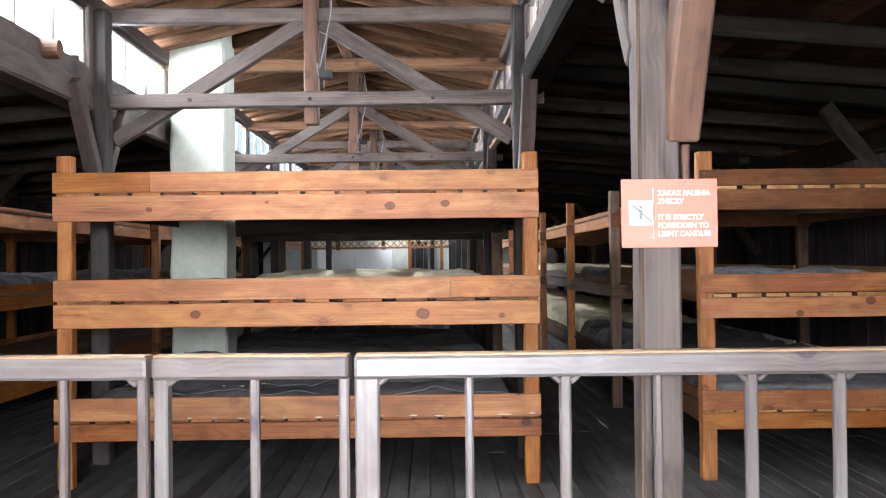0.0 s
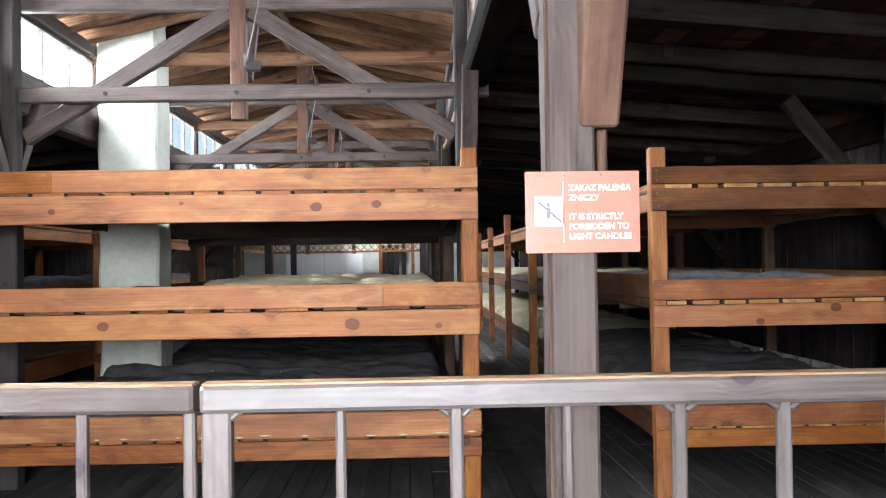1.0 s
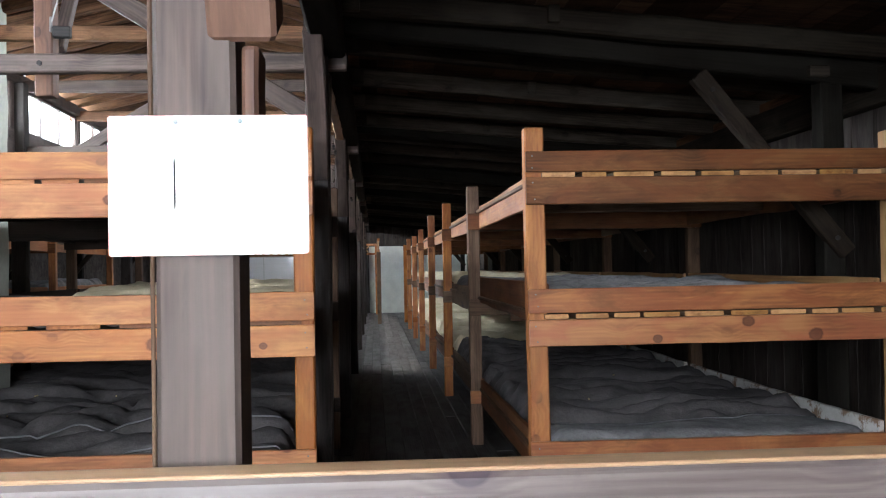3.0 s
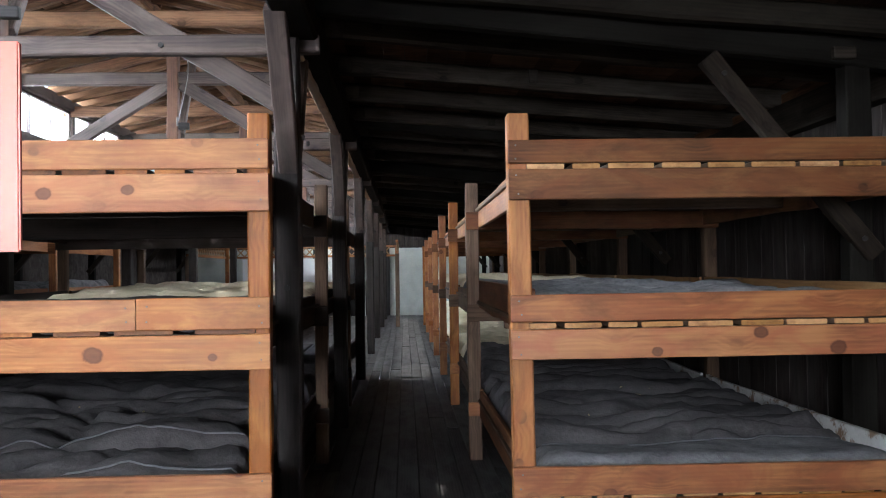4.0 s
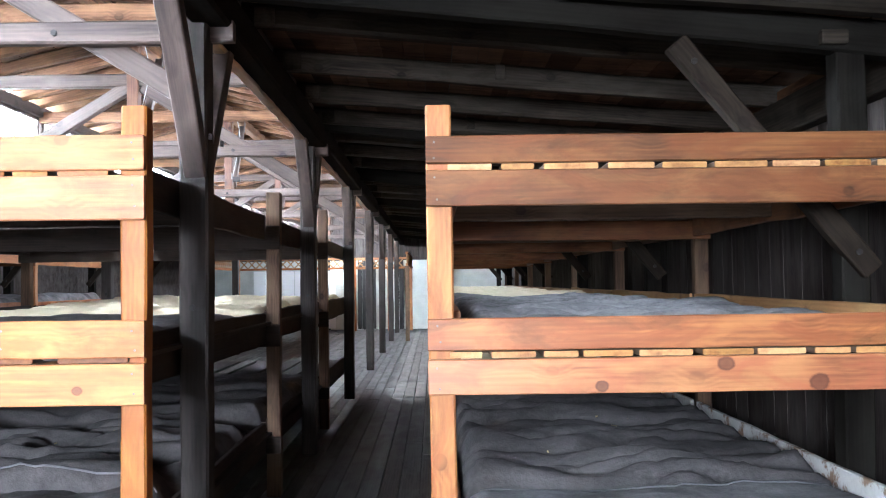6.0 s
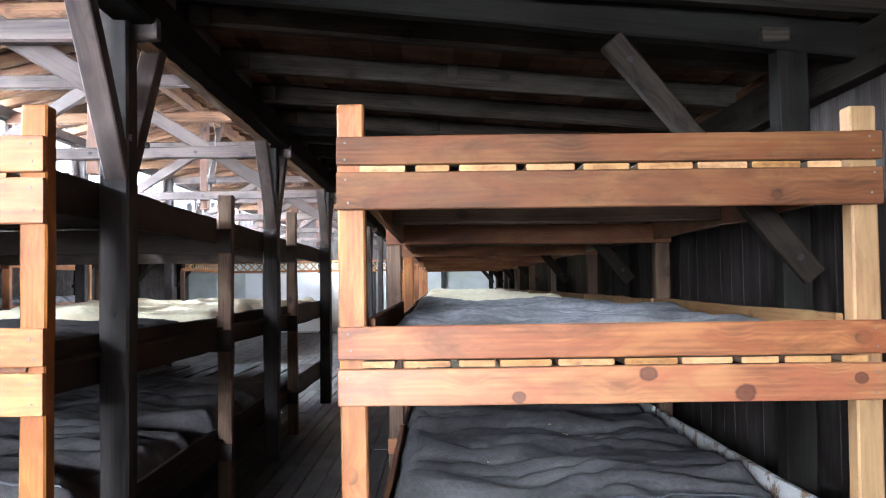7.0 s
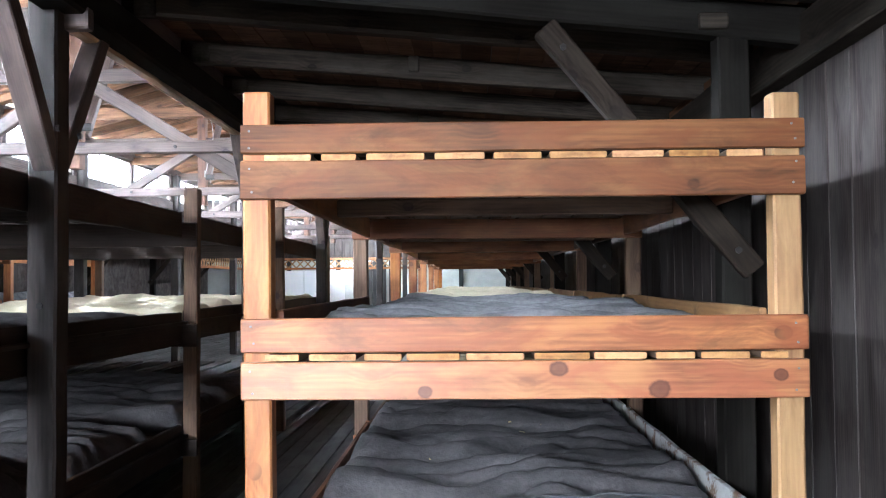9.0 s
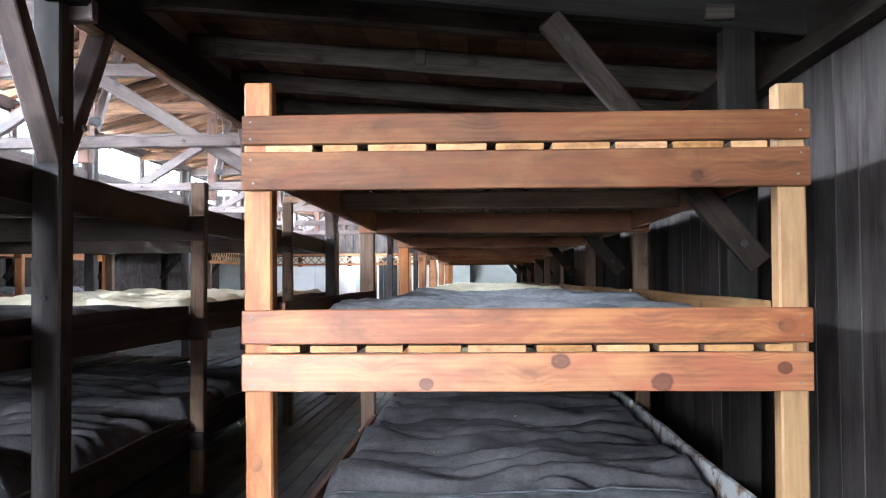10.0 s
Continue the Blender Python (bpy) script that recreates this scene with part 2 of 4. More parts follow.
SIGN_RED = surface("salmon_sign_plastic", (0.60, 0.17, 0.125), (0.66, 0.20, 0.15), 2, 60, 0.16, 0.0)
SIGN_WHITE = surface("white_print", (0.80, 0.80, 0.79), (0.84, 0.84, 0.83), 3, 60, 0.16, 0.0)
for m_ in (SIGN_RED, SIGN_WHITE):
    m_.node_tree.nodes["Principled BSDF"].inputs["Specular IOR Level"].default_value = 0.3
SIGN_GREY = surface("grey_print", (0.10, 0.10, 0.105), (0.15, 0.15, 0.155), 3, 60, 0.4, 0.0)
CABLE = surface("pale_cable", (0.16, 0.155, 0.15), (0.24, 0.235, 0.23), 9, 90, 0.5, 0.05)
EARTH = surface("trodden_earth", (0.12, 0.10, 0.075), (0.22, 0.19, 0.14), 2, 40, 0.95, 0.4, 0.01)
SEAM = surface("grey_seam", (0.06, 0.06, 0.063), (0.12, 0.12, 0.125), 9, 90, 0.95, 0.2)
STRAW = surface("dry_straw", (0.42, 0.33, 0.13), (0.6, 0.5, 0.25), 8, 90, 0.8, 0.1)


def pane_material():
    mat, nt, nd, b = nodes_of("window_glass")
    tr, gl, mx = nd.new("ShaderNodeBsdfTransparent"), nd.new("ShaderNodeBsdfGlossy"), nd.new("ShaderNodeMixShader")
    gl.inputs["Roughness"].default_value = 0.05
    mx.inputs[0].default_value = 0.06
    nt.links.new(tr.outputs[0], mx.inputs[1])
    nt.links.new(gl.outputs[0], mx.inputs[2])
    nt.links.new(mx.outputs[0], nd["Material Output"].inputs["Surface"])
    return mat


GLASS = pane_material()
rng = random.Random(7)


# ---- building blocks ----
def beam_data(length, w, h, mat, segs=1, wob=0.0, cham=0.006, seed=None):
    """A sawn piece along local x from 0 to length, w thick in y, h high in z, chamfered, a little uneven."""
    r = random.Random(seed if seed is not None else int(length * 1000) + int(w * 7000) + int(h * 3000))
    c = min(cham, w / 3, h / 3)
    sec = [(-w / 2 + c, -h / 2), (w / 2 - c, -h / 2), (w / 2, -h / 2 + c), (w / 2, h / 2 - c),
           (w / 2 - c, h / 2), (-w / 2 + c, h / 2), (-w / 2, h / 2 - c), (-w / 2, -h / 2 + c)]
    verts, faces = [], []
    stations = [0.0, min(c, length / 4)] + [length * i / segs for i in range(1, segs)] + [length - min(c, length / 4), length]
    a, b2, f1, f2 = (r.uniform(-1, 1) for _ in range(4))
    for k, x in enumerate(stations):
        end = k in (0, len(stations) - 1)
        s = 1 - c / max(w, h) if end else 1.0
        u = x / length
        dy = wob * (a * math.sin(3.1 * u + f1 * 3) + 0.4 * r.uniform(-1, 1))
        dz = wob * (b2 * math.sin(2.7 * u + f2 * 3) + 0.4 * r.uniform(-1, 1))
        g = 1 + wob * 1.5 * r.uniform(-1, 1) / max(w, h)
        verts += [(x, y * s * g + dy, z * s * g + dz) for y, z in sec]
    n = len(stations)
    for k in range(n - 1):
        for i in range(8):
            j = (i + 1) % 8
            faces.append((k * 8 + i, k * 8 + j, k * 8 + 8 + j, k * 8 + 8 + i))
    faces.append(tuple(range(7, -1, -1)))
    faces.append(tuple(range((n - 1) * 8, n * 8)))
    me = bpy.data.meshes.new("piece")
    me.from_pydata(verts, [], [tuple(reversed(f)) for f in faces])
    bm = bmesh.new()
    bm.from_mesh(me)
    bmesh.ops.recalc_face_normals(bm, faces=bm.faces)
    bm.to_mesh(me)
    bm.free()
    me.materials.append(mat)
    return me


def along(p0, p1, up=(0, 0, 1)):
    """The pose whose x runs from p0 to p1, with z near up."""
    p0, p1 = Vector(p0), Vector(p1)
    x = (p1 - p0).normalized()
    u = Vector(up)
    if abs(x.dot(u)) > 0.98:
        u = Vector((0, 1, 0))
    y = u.cross(x).normalized()
    z = x.cross(y)
    m = Matrix((x, y, z)).transposed().to_4x4()
    m.translation = p0
    return m


def put(name, me, parent=None, m=Matrix(), label=""):
    ob = new(name, me)
    if parent is not None:
        ob.parent = parent
    ob.matrix_basis = m
    if label:
        ob["label"] = label
    return ob


def beam(name, p0, p1, w, h, mat, parent=None, segs=1, wob=0.0, cham=0.006, label="", up=(0, 0, 1), data=None):
    """A straight piece of timber from p0 to p1; w across, h along up."""
    length = (Vector(p1) - Vector(p0)).length
    me = data or beam_data(length, w, h, mat, segs, wob, cham, seed=rng.randrange(10 ** 6))
    return put(name, me, parent, along(p0, p1, up), label)


def empty(name, at=(0, 0, 0), label="", category="", group="", kind=""):
    ob = new(name)
    ob.location = at
    return tagged(ob, label, category, group, kind)


def joined(name, pieces, mat, parent=None, label=""):
    """Many boxes (centre, half sizes, z-turn) as one mesh."""
    verts, faces = [], []
    for (cx, cy, cz), (hx, hy, hz), tilt in pieces:
        k = len(verts)
        ct, st = math.cos(tilt), math.sin(tilt)
        for dx, dy, dz in ((-1, -1, -1), (1, -1, -1), (1, 1, -1), (-1, 1, -1), (-1, -1, 1), (1, -1, 1), (1, 1, 1), (-1, 1, 1)):
            x, z = dx * hx, dz * hz
            verts.append((cx + x * ct - z * st, cy + dy * hy, cz + x * st + z * ct))
        faces += [tuple(k + i for i in f) for f in ((0, 3, 2, 1), (4, 5, 6, 7), (0, 1, 5, 4), (1, 2, 6, 5), (2, 3, 7, 6), (3, 0, 4, 7))]
    me = bpy.data.meshes.new(name)
    me.from_pydata(verts, [], faces)
    me.materials.append(mat)
    return put(name, me, parent, label=label)


def cylinder_data(r, h, mat, n=10, r2=None):
    bm = bmesh.new()
    bmesh.ops.create_cone(bm, cap_ends=True, segments=n, radius1=r, radius2=r if r2 is None else r2, depth=h)
    me = bpy.data.meshes.new("round")
    bm.to_mesh(me)
    bm.free()
    me.materials.append(mat)
    return me


NAIL = cylinder_data(0.0038, 0.004, STEEL, 8)
BOLT = cylinder_data(0.014, 0.014, SOOT, 6)
FACE_FRONT = pose(0, 0, 0, 90, 0, 0)


# ---- large structure ----
PX_E, PX_W = 0.635, 2 * X0 - 0.635     # axes of the two rows of posts
WALL_E, WALL_W = 3.75, 2 * X0 - 3.75
PLATE_Z = 2.47
POST_Y = [2.9 + 3.72 * i for i in range(-1, 8)]

ground = joined("ground", [((0, 14, -0.30), (400, 400, 0.05), 0)], EARTH)
tagged(ground, "trodden bare earth round the wooden barrack", "ground", kind="structure")

floor = joined("floor", [((X0, 14.4, -0.13), (4.75, 17.0, 0.09), 0)], SOOT)
tagged(floor, "worn grey-brown plank floor in dim light", "floor", kind="structure")

# gable walls
wall_north = joined("wall_north", [((X0, END + 0.09, 1.0), (4.7, 0.08, 1.02), 0)], PLASTER)
joined("backing", [((X0, END + 0.13, 2.9), (4.7, 0.03, 0.95), 0)], SOOT, wall_north)
tagged(wall_north, "pale grey-green plastered end wall, dark boards above", "wall", kind="structure")
for i in range(40):
    x = WALL_W + 0.12 + i * 0.234
    beam("plank", (x, END + 0.06, 2.03), (x, END + 0.06, 3.75), 0.03, 0.225, WALL_WOOD, wall_north, up=(1, 0, 0))
for x in (PX_W - 0.7, PX_W + 0.75, PX_E - 1.0, PX_E + 0.05, PX_E - 0.55, PX_E + 1.5):
    beam("stud", (x, END - 0.03, 0), (x, END - 0.03, 2.1), 0.06, 0.13, SOOT, wall_north, up=(1, 0, 0))
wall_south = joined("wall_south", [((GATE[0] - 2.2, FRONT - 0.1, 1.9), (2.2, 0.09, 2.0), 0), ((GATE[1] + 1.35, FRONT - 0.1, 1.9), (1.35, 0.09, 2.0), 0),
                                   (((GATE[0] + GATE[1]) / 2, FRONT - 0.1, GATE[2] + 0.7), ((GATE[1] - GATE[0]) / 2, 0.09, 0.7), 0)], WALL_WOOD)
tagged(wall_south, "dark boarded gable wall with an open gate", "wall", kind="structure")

# side walls of upright boards
def side_wall(name, x, sgn):
    cover = [((x + sgn * 0.07, 14.4, 1.15), (0.03, 17.0, 1.25), 0)]
    base = joined(name, cover, SOOT)
    tagged(base, "weathered dark vertical board wall with a timber wall plate", "wall", kind="structure")
    r = random.Random(3)
    share = [beam_data(2.38, 0.03, wd, WALL_WOOD, 3, 0.0015, 0.004, seed=i) for i, wd in enumerate((0.25, 0.285, 0.22))]
    y, n = 1.2, 0
    near, far = (1.2, 19.0), (-2.3, END)
    while y < near[1]:
        k = r.randrange(3)
        wd = (0.25, 0.285, 0.22)[k]
        put("plank", share[k], base, along((x + sgn * (0.015 + r.uniform(0, 0.006)), y + wd / 2, 0), (x + sgn * 0.015, y + wd / 2, 1), (0, 1, 0)))
        y += wd + 0.007
    rest, y2 = [], y
    while y2 < far[1]:
        rest.append(((x + sgn * 0.018, y2 + 0.095, 1.19), (0.015, 0.093, 1.19), 0))
        y2 += 0.19
    y2 = 1.2
    while y2 > far[0]:
        rest.append(((x + sgn * 0.018, y2 - 0.095, 1.19), (0.015, 0.093, 1.19), 0))
        y2 -= 0.19
    tagged(joined("planks", rest, WALL_WOOD, base), kind="stuff")
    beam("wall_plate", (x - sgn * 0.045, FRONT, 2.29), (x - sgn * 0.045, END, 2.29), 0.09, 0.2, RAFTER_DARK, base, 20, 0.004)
    beam("upper_plate", (x - sgn * 0.02, FRONT, 2.435), (x - sgn * 0.02, END, 2.435), 0.05, 0.075, RAFTER, base, 20, 0.004)
    return base


side_wall("wall_east", WALL_E, 1)
side_wall("wall_west", WALL_W, -1)

def glow(name, x, strength, top):
    mat, nt, nd, b = nodes_of("bright_sky")
    b.inputs["Base Color"].default_value = (0.8, 0.85, 0.9, 1)
    b.inputs["Emission Color"].default_value = (0.93, 0.97, 1, 1)
    b.inputs["Emission Strength"].default_value = strength
    tagged(joined(name, [((x, 18, top / 2 - 0.5), (0.05, 110, top / 2 + 0.5), 0)], mat), "plain bright overcast sky beyond the windows", "sky", kind="structure")


glow("backdrop_west", -32.0, 6.0, 25.0)
glow("backdrop_east", 30.0, 6.0, 24.0)

# aisle roofs: boards lengthwise on sloping rafters
SLOPE = 0.085


def aisle_roof(name, sgn):
    def at(d):                     # d: metres out from the axis of the post row
        return (PX_E if sgn > 0 else PX_W) + sgn * d, (2.64 if sgn > 0 else 2.47) - SLOPE * d
    r = random.Random(11 if sgn > 0 else 12)
    pieces, d = [], 0.072
    tilt = -math.atan(SLOPE) * sgn
    while d < 3.3:
        wd = r.uniform(0.11, 0.17)
        y = FRONT - 0.2
        while y < END:
            ln = r.uniform(1.9, 3.9)
            x, z = at(d + wd / 2)
            pieces.append(((x, y + ln / 2, z + 0.145 + r.uniform(0, 0.006)), (wd / 2 - 0.002, ln / 2 - 0.002, 0.011), tilt))
            y += ln
        d += wd
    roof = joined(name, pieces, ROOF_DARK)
    tagged(roof, "dark brown boarded lean-to roof on rough rafters", "ceiling", kind="structure")
    x1, z1 = at(1.73)
    joined("roofing_felt", [((x1, 14.4, z1 + 0.18), (1.63, 17.1, 0.012), tilt)], SOOT, roof)
    x0_, z0_ = at(0.03)
    x1, z1 = at(3.2)
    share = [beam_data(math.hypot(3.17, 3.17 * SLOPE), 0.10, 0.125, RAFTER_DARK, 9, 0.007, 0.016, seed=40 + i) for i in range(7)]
    y = 7.31 - 10 * 0.965
    i = 0
    while y < END:
        put("rafter", share[i * 3 % 7], roof, along((x0_, y, z0_ + 0.07), (x1, y, z1 + 0.07)))
        if i % 2:
            xm, zm = at(1.22 + 0.1 * (i % 3))
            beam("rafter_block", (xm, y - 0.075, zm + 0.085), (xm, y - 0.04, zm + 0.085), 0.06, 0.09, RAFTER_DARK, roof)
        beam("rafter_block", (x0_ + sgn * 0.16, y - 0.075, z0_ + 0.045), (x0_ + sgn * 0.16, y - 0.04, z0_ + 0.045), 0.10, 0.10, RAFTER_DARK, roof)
        y += 0.965
        i += 1
    return roof


aisle_roof("ceiling_aisle_east", 1)
aisle_roof("ceiling_aisle_west", -1)

# nave roof
EAVE, RIDGE = 3.10, 3.46


def nave_roof(name, sgn):
    half = PX_E + 0.12 - X0
    rise = RIDGE - EAVE
    tilt = -math.atan2(rise, half) * sgn
    r = random.Random(21 if sgn > 0 else 22)
    pieces, d = [], 0.0
    while d < half:
        wd = r.uniform(0.12, 0.18)
        y = FRONT - 0.2
        while y < END:
            ln = r.uniform(1.9, 3.9)
            pieces.append(((X0 + sgn * (d + wd / 2), y + ln / 2, RIDGE - rise * (d + wd / 2) / half + 0.13 + r.uniform(0, 0.006)), (wd / 2 - 0.002, ln / 2 - 0.002, 0.011), tilt))
            y += ln
        d += wd
    roof = joined(name, pieces, ROOF)
    tagged(roof, "warm brown boarded nave roof on old rafters", "ceiling", kind="structure")
    joined("roofing_felt", [((X0 + sgn * half / 2, 14.4, RIDGE - rise / 2 + 0.165), (half / 2 + 0.04, 17.1, 0.012), tilt)], SOOT, roof)
    share = [beam_data(math.hypot(half, rise), 0.10, 0.11, RAFTER, 7, 0.012, 0.024, seed=60 + i) for i in range(5)]
    y, i = FRONT + 0.3, 0
    while y < END:
        put("rafter", share[i % 5], roof, along((X0 + sgn * 0.02, y, RIDGE + 0.06), (X0 + sgn * half, y, EAVE + 0.06)))
        y += 0.43
        i += 1
    return roof


nave_roof("ceiling_nave_east", 1)
nave_roof("ceiling_nave_west", -1)

# clerestory: plates, studs, windows
def clerestory(name, x, sgn):
    base = empty(name, (x, 0, 0), "dark timber clerestory wall with a band of windows", "clerestory wall", kind="structure")
    y0, y1 = FRONT - 0.1, END + 0.1
    low = 0.0 if sgn > 0 else -0.10
    off = 0.07 if sgn > 0 else 0.10
    # east plate darker than the west one: its shaded side, put into colour
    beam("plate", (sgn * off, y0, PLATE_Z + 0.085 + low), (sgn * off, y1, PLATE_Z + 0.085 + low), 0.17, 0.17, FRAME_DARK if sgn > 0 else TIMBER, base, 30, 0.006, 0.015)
    if sgn > 0:
        # pale strips for the light on the plate's underside, rough like bark
        for ya, yb in ((6.85, 10.1), (10.6, 13.8), (14.4, 17.4)):
            beam("bark_edge", (0.012, ya, PLATE_Z + 0.002), (0.012, yb, PLATE_Z + 0.002), 0.065, 0.035, RAIL_WORN, base, 26, 0.005, 0.010, label="rough bark edge, paled for the light on the plate's underside")
    zr = 2.74 if sgn > 0 else 2.59
    beam("window_rail", (sgn * 0.05, y0, zr - 0.035), (sgn * 0.05, y1, zr - 0.035), 0.05, 0.18, TIMBER, base, 20, 0.003)
    beam("head_plate", (sgn * 0.06, y0, 3.10), (sgn * 0.06, y1, 3.10), 0.12, 0.10, TIMBER, base, 20, 0.003)
    return base


clerestory("wall_clerestory_east", PX_E, 1)
clerestory("wall_clerestory_west", PX_W, -1)


def window(name, x, sgn, y0, y1):
    zb = 2.79 if sgn > 0 else 2.64
    H = 3.05 - zb
    w = empty(name, (x + sgn * 0.06, y0, zb), "small-paned clerestory window, glaring with daylight", "window", kind="structure")
    L = y1 - y0
    for z in (0.015, H - 0.015):
        beam("window_frame", (0, 0, z), (0, L, z), 0.04, 0.03, TIMBER, w)
    n = 3
    for i in range(n + 1):
        t = 0.03 if i in (0, n) else 0.013
        y = min(max(L * i / n, 0.015), L - 0.015)
        beam("glazing_bar", (0, y, 0.03), (0, y, H - 0.03), 0.035, t, TIMBER, w, up=(0, 1, 0))
    for i in range(n):
        p = joined("pane", [((0, L * (i + 0.5) / n, H / 2), (0.002, L / n / 2 - 0.01, H / 2 - 0.025), 0)], GLASS, w)
        p.visible_shadow = False
    return w


k = 0
for sgn, x in ((1, PX_E), (-1, PX_W)):
    for py in POST_Y[:-1]:
        for a, c in ((0.16, 1.80), (1.92, 3.56)):
            k += 1
            window("window_%d" % k, x, sgn, py + a, py + c)
            beam("stud", (0.0, py + c + 0.06 - (py + a), -0.06), (0, py + c + 0.06 - (py + a), 0.27 if sgn > 0 else 0.42), 0.07, 0.09, TIMBER, bpy.data.objects["window_%d" % k], up=(0, 1, 0))


# posts with their braces
def timber_post(x, y, sgn, mat, front=False):
    p = empty("timber_post", (x, y, 0), "square tarred timber post with two slanting braces", "post", "nave posts")
    beam("shaft", (0, 0, 0), (0, 0, 3.06), 0.13, 0.12, mat, p, 9, 0.004, 0.01, up=(1, 0, 0))
    for s in (-1, 1):
        beam("brace", (sgn * 0.012, s * 0.03, 1.84), (sgn * 0.012, s * 0.50, 2.50), 0.095, 0.085, TIMBER, p, 4, 0.003, up=(0, -s, 1))
        put("bolt", BOLT, p, pose(sgn * 0.09, s * 0.11, 1.98, 0, 90, 0))
    put("bolt", BOLT, p, pose(0.0, -0.066, 1.27, 90, 0, 0))
    return p


for y in POST_Y:
    for x, sgn in ((PX_E, 1), (PX_W, -1)):
        if x == PX_E and abs(y - 2.9) < 0.1 or x == PX_W and y > 24:
            continue
        timber_post(x, y, sgn, POST_WOOD)

# the post that carries the sign
sp = empty("timber_post", (0.675, 2.895, 0), "grey-stained square timber post with a heavy slanting brace", "post", "nave posts")
beam("shaft", (0, 0, 0), (0, 0, 3.06), 0.13, 0.12, TIMBER, sp, 9, 0.003, 0.008, up=(1, 0, 0))
beam("brace", (0.068, -0.01, 1.70), (0.068, -0.35, 2.42), 0.10, 0.13, TIMBER_RED, sp, 4, 0.003, 0.008, up=(0, 1, 1), label="heavy knotty brown brace")
beam("brace", (-0.01, 0.05, 1.95), (-0.01, 0.46, 2.50), 0.11, 0.085, TIMBER, sp, 4, 0.003, up=(0, -1, 1))
beam("worn_edge", (-0.0615, -0.066, 0.0), (-0.0615, -0.066, 2.35), 0.006, 0.007, PINE_OLD, sp, 6, 0.001, 0.002, up=(1, 0, 0), label="worn golden edge of the post")
beam("cleat", (0.079, -0.01, 1.44), (0.079, -0.01, 1.67), 0.10, 0.024, TIMBER_RED, sp, 4, 0.002, up=(1, 0, 0))


# trusses across the nave
def truss(y, full=True):
    t = empty("roof_truss" if full else "cross_beam", (X0, y, 0), "bolted grey timber roof truss with king post and struts" if full else "plain grey cross beam under the nave rafters",
              "truss" if full else "beam", "roof trusses" if full else "cross beams")
    hw = PX_E - X0
    beam("upper_tie", (-hw - 0.12, -0.02, 3.05), (hw + 0.12, -0.02, 3.05), 0.08, 0.105, TIMBER if full else RAFTER, t, 8, 0.004, 0.01)
    if not full:
        return t
    beam("tie_beam", (-hw - 0.22, -0.115, 2.445), (hw + 0.16, -0.105, 2.455), 0.07, 0.098, TIMBER, t, 10, 0.004, 0.01)
    beam("king_post", (-0.01, -0.04, 2.29), (-0.01, -0.04, 3.45), 0.11, 0.095, TIMBER_RED, t, 4, 0.003, 0.008, up=(1, 0, 0))
    for s in (-1, 1):
        beam("strut", (s * 0.06, -0.02, 3.0), (s * (hw - 0.05), 0.0, 2.19), 0.075, 0.105, TIMBER, t, 6, 0.004, 0.008)
        put("bolt", BOLT, t, pose(s * (hw - 0.6), -0.155, 2.45, 90, 0, 0))
    beam("ridge_brace", (0.03, 0.03, 2.56), (0.03, 0.62, 3.42), 0.06, 0.07, TIMBER, t, 3, 0.003, up=(1, 0, 0))
    put("bolt", BOLT, t, pose(-0.01, -0.155, 2.45, 90, 0, 0))
    return t


for y in POST_Y[:-1]:
    truss(y + 0.15)
    truss(y + 1.86, False)
tagged(beam("ridge_beam", (X0, FRONT, 3.43), (X0, END, 3.43), 0.10, 0.12, RAFTER, None, 30, 0.005, 0.01), "old brown ridge beam under the nave roof", "beam", kind="structure")


# principal aisle beams with wall posts and braces
def aisle_frame(y, sgn):
    px = PX_E if sgn > 0 else PX_W
    f = empty("aisle_frame", (px, y - 0.08, 0), "dark sloping aisle beam on a wall post with a brace", "timber frame", "aisle frames")
    # beam, wall post and brace carry the aisle's shade in their colours
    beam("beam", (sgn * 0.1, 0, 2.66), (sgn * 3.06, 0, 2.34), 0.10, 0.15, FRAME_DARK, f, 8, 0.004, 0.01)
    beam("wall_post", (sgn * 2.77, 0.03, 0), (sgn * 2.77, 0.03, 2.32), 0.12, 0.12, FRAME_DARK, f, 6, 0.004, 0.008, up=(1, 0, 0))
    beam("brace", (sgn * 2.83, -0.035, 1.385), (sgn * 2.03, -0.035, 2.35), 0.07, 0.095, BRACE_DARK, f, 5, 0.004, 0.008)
    beam("block", (sgn * 2.63, -0.06, 2.36), (sgn * 2.74, -0.06, 2.36), 0.06, 0.06, RAFTER_DARK, f)
    put("bolt", BOLT, f, pose(sgn * 2.10, -0.075, 2.265, 90, 0, 0))
    put("bolt", BOLT, f, pose(sgn * 2.765, -0.075, 1.465, 90, 0, 0))
    return f


for y in POST_Y[1:]:
    for s in (1, -1):
        aisle_frame(y, s)

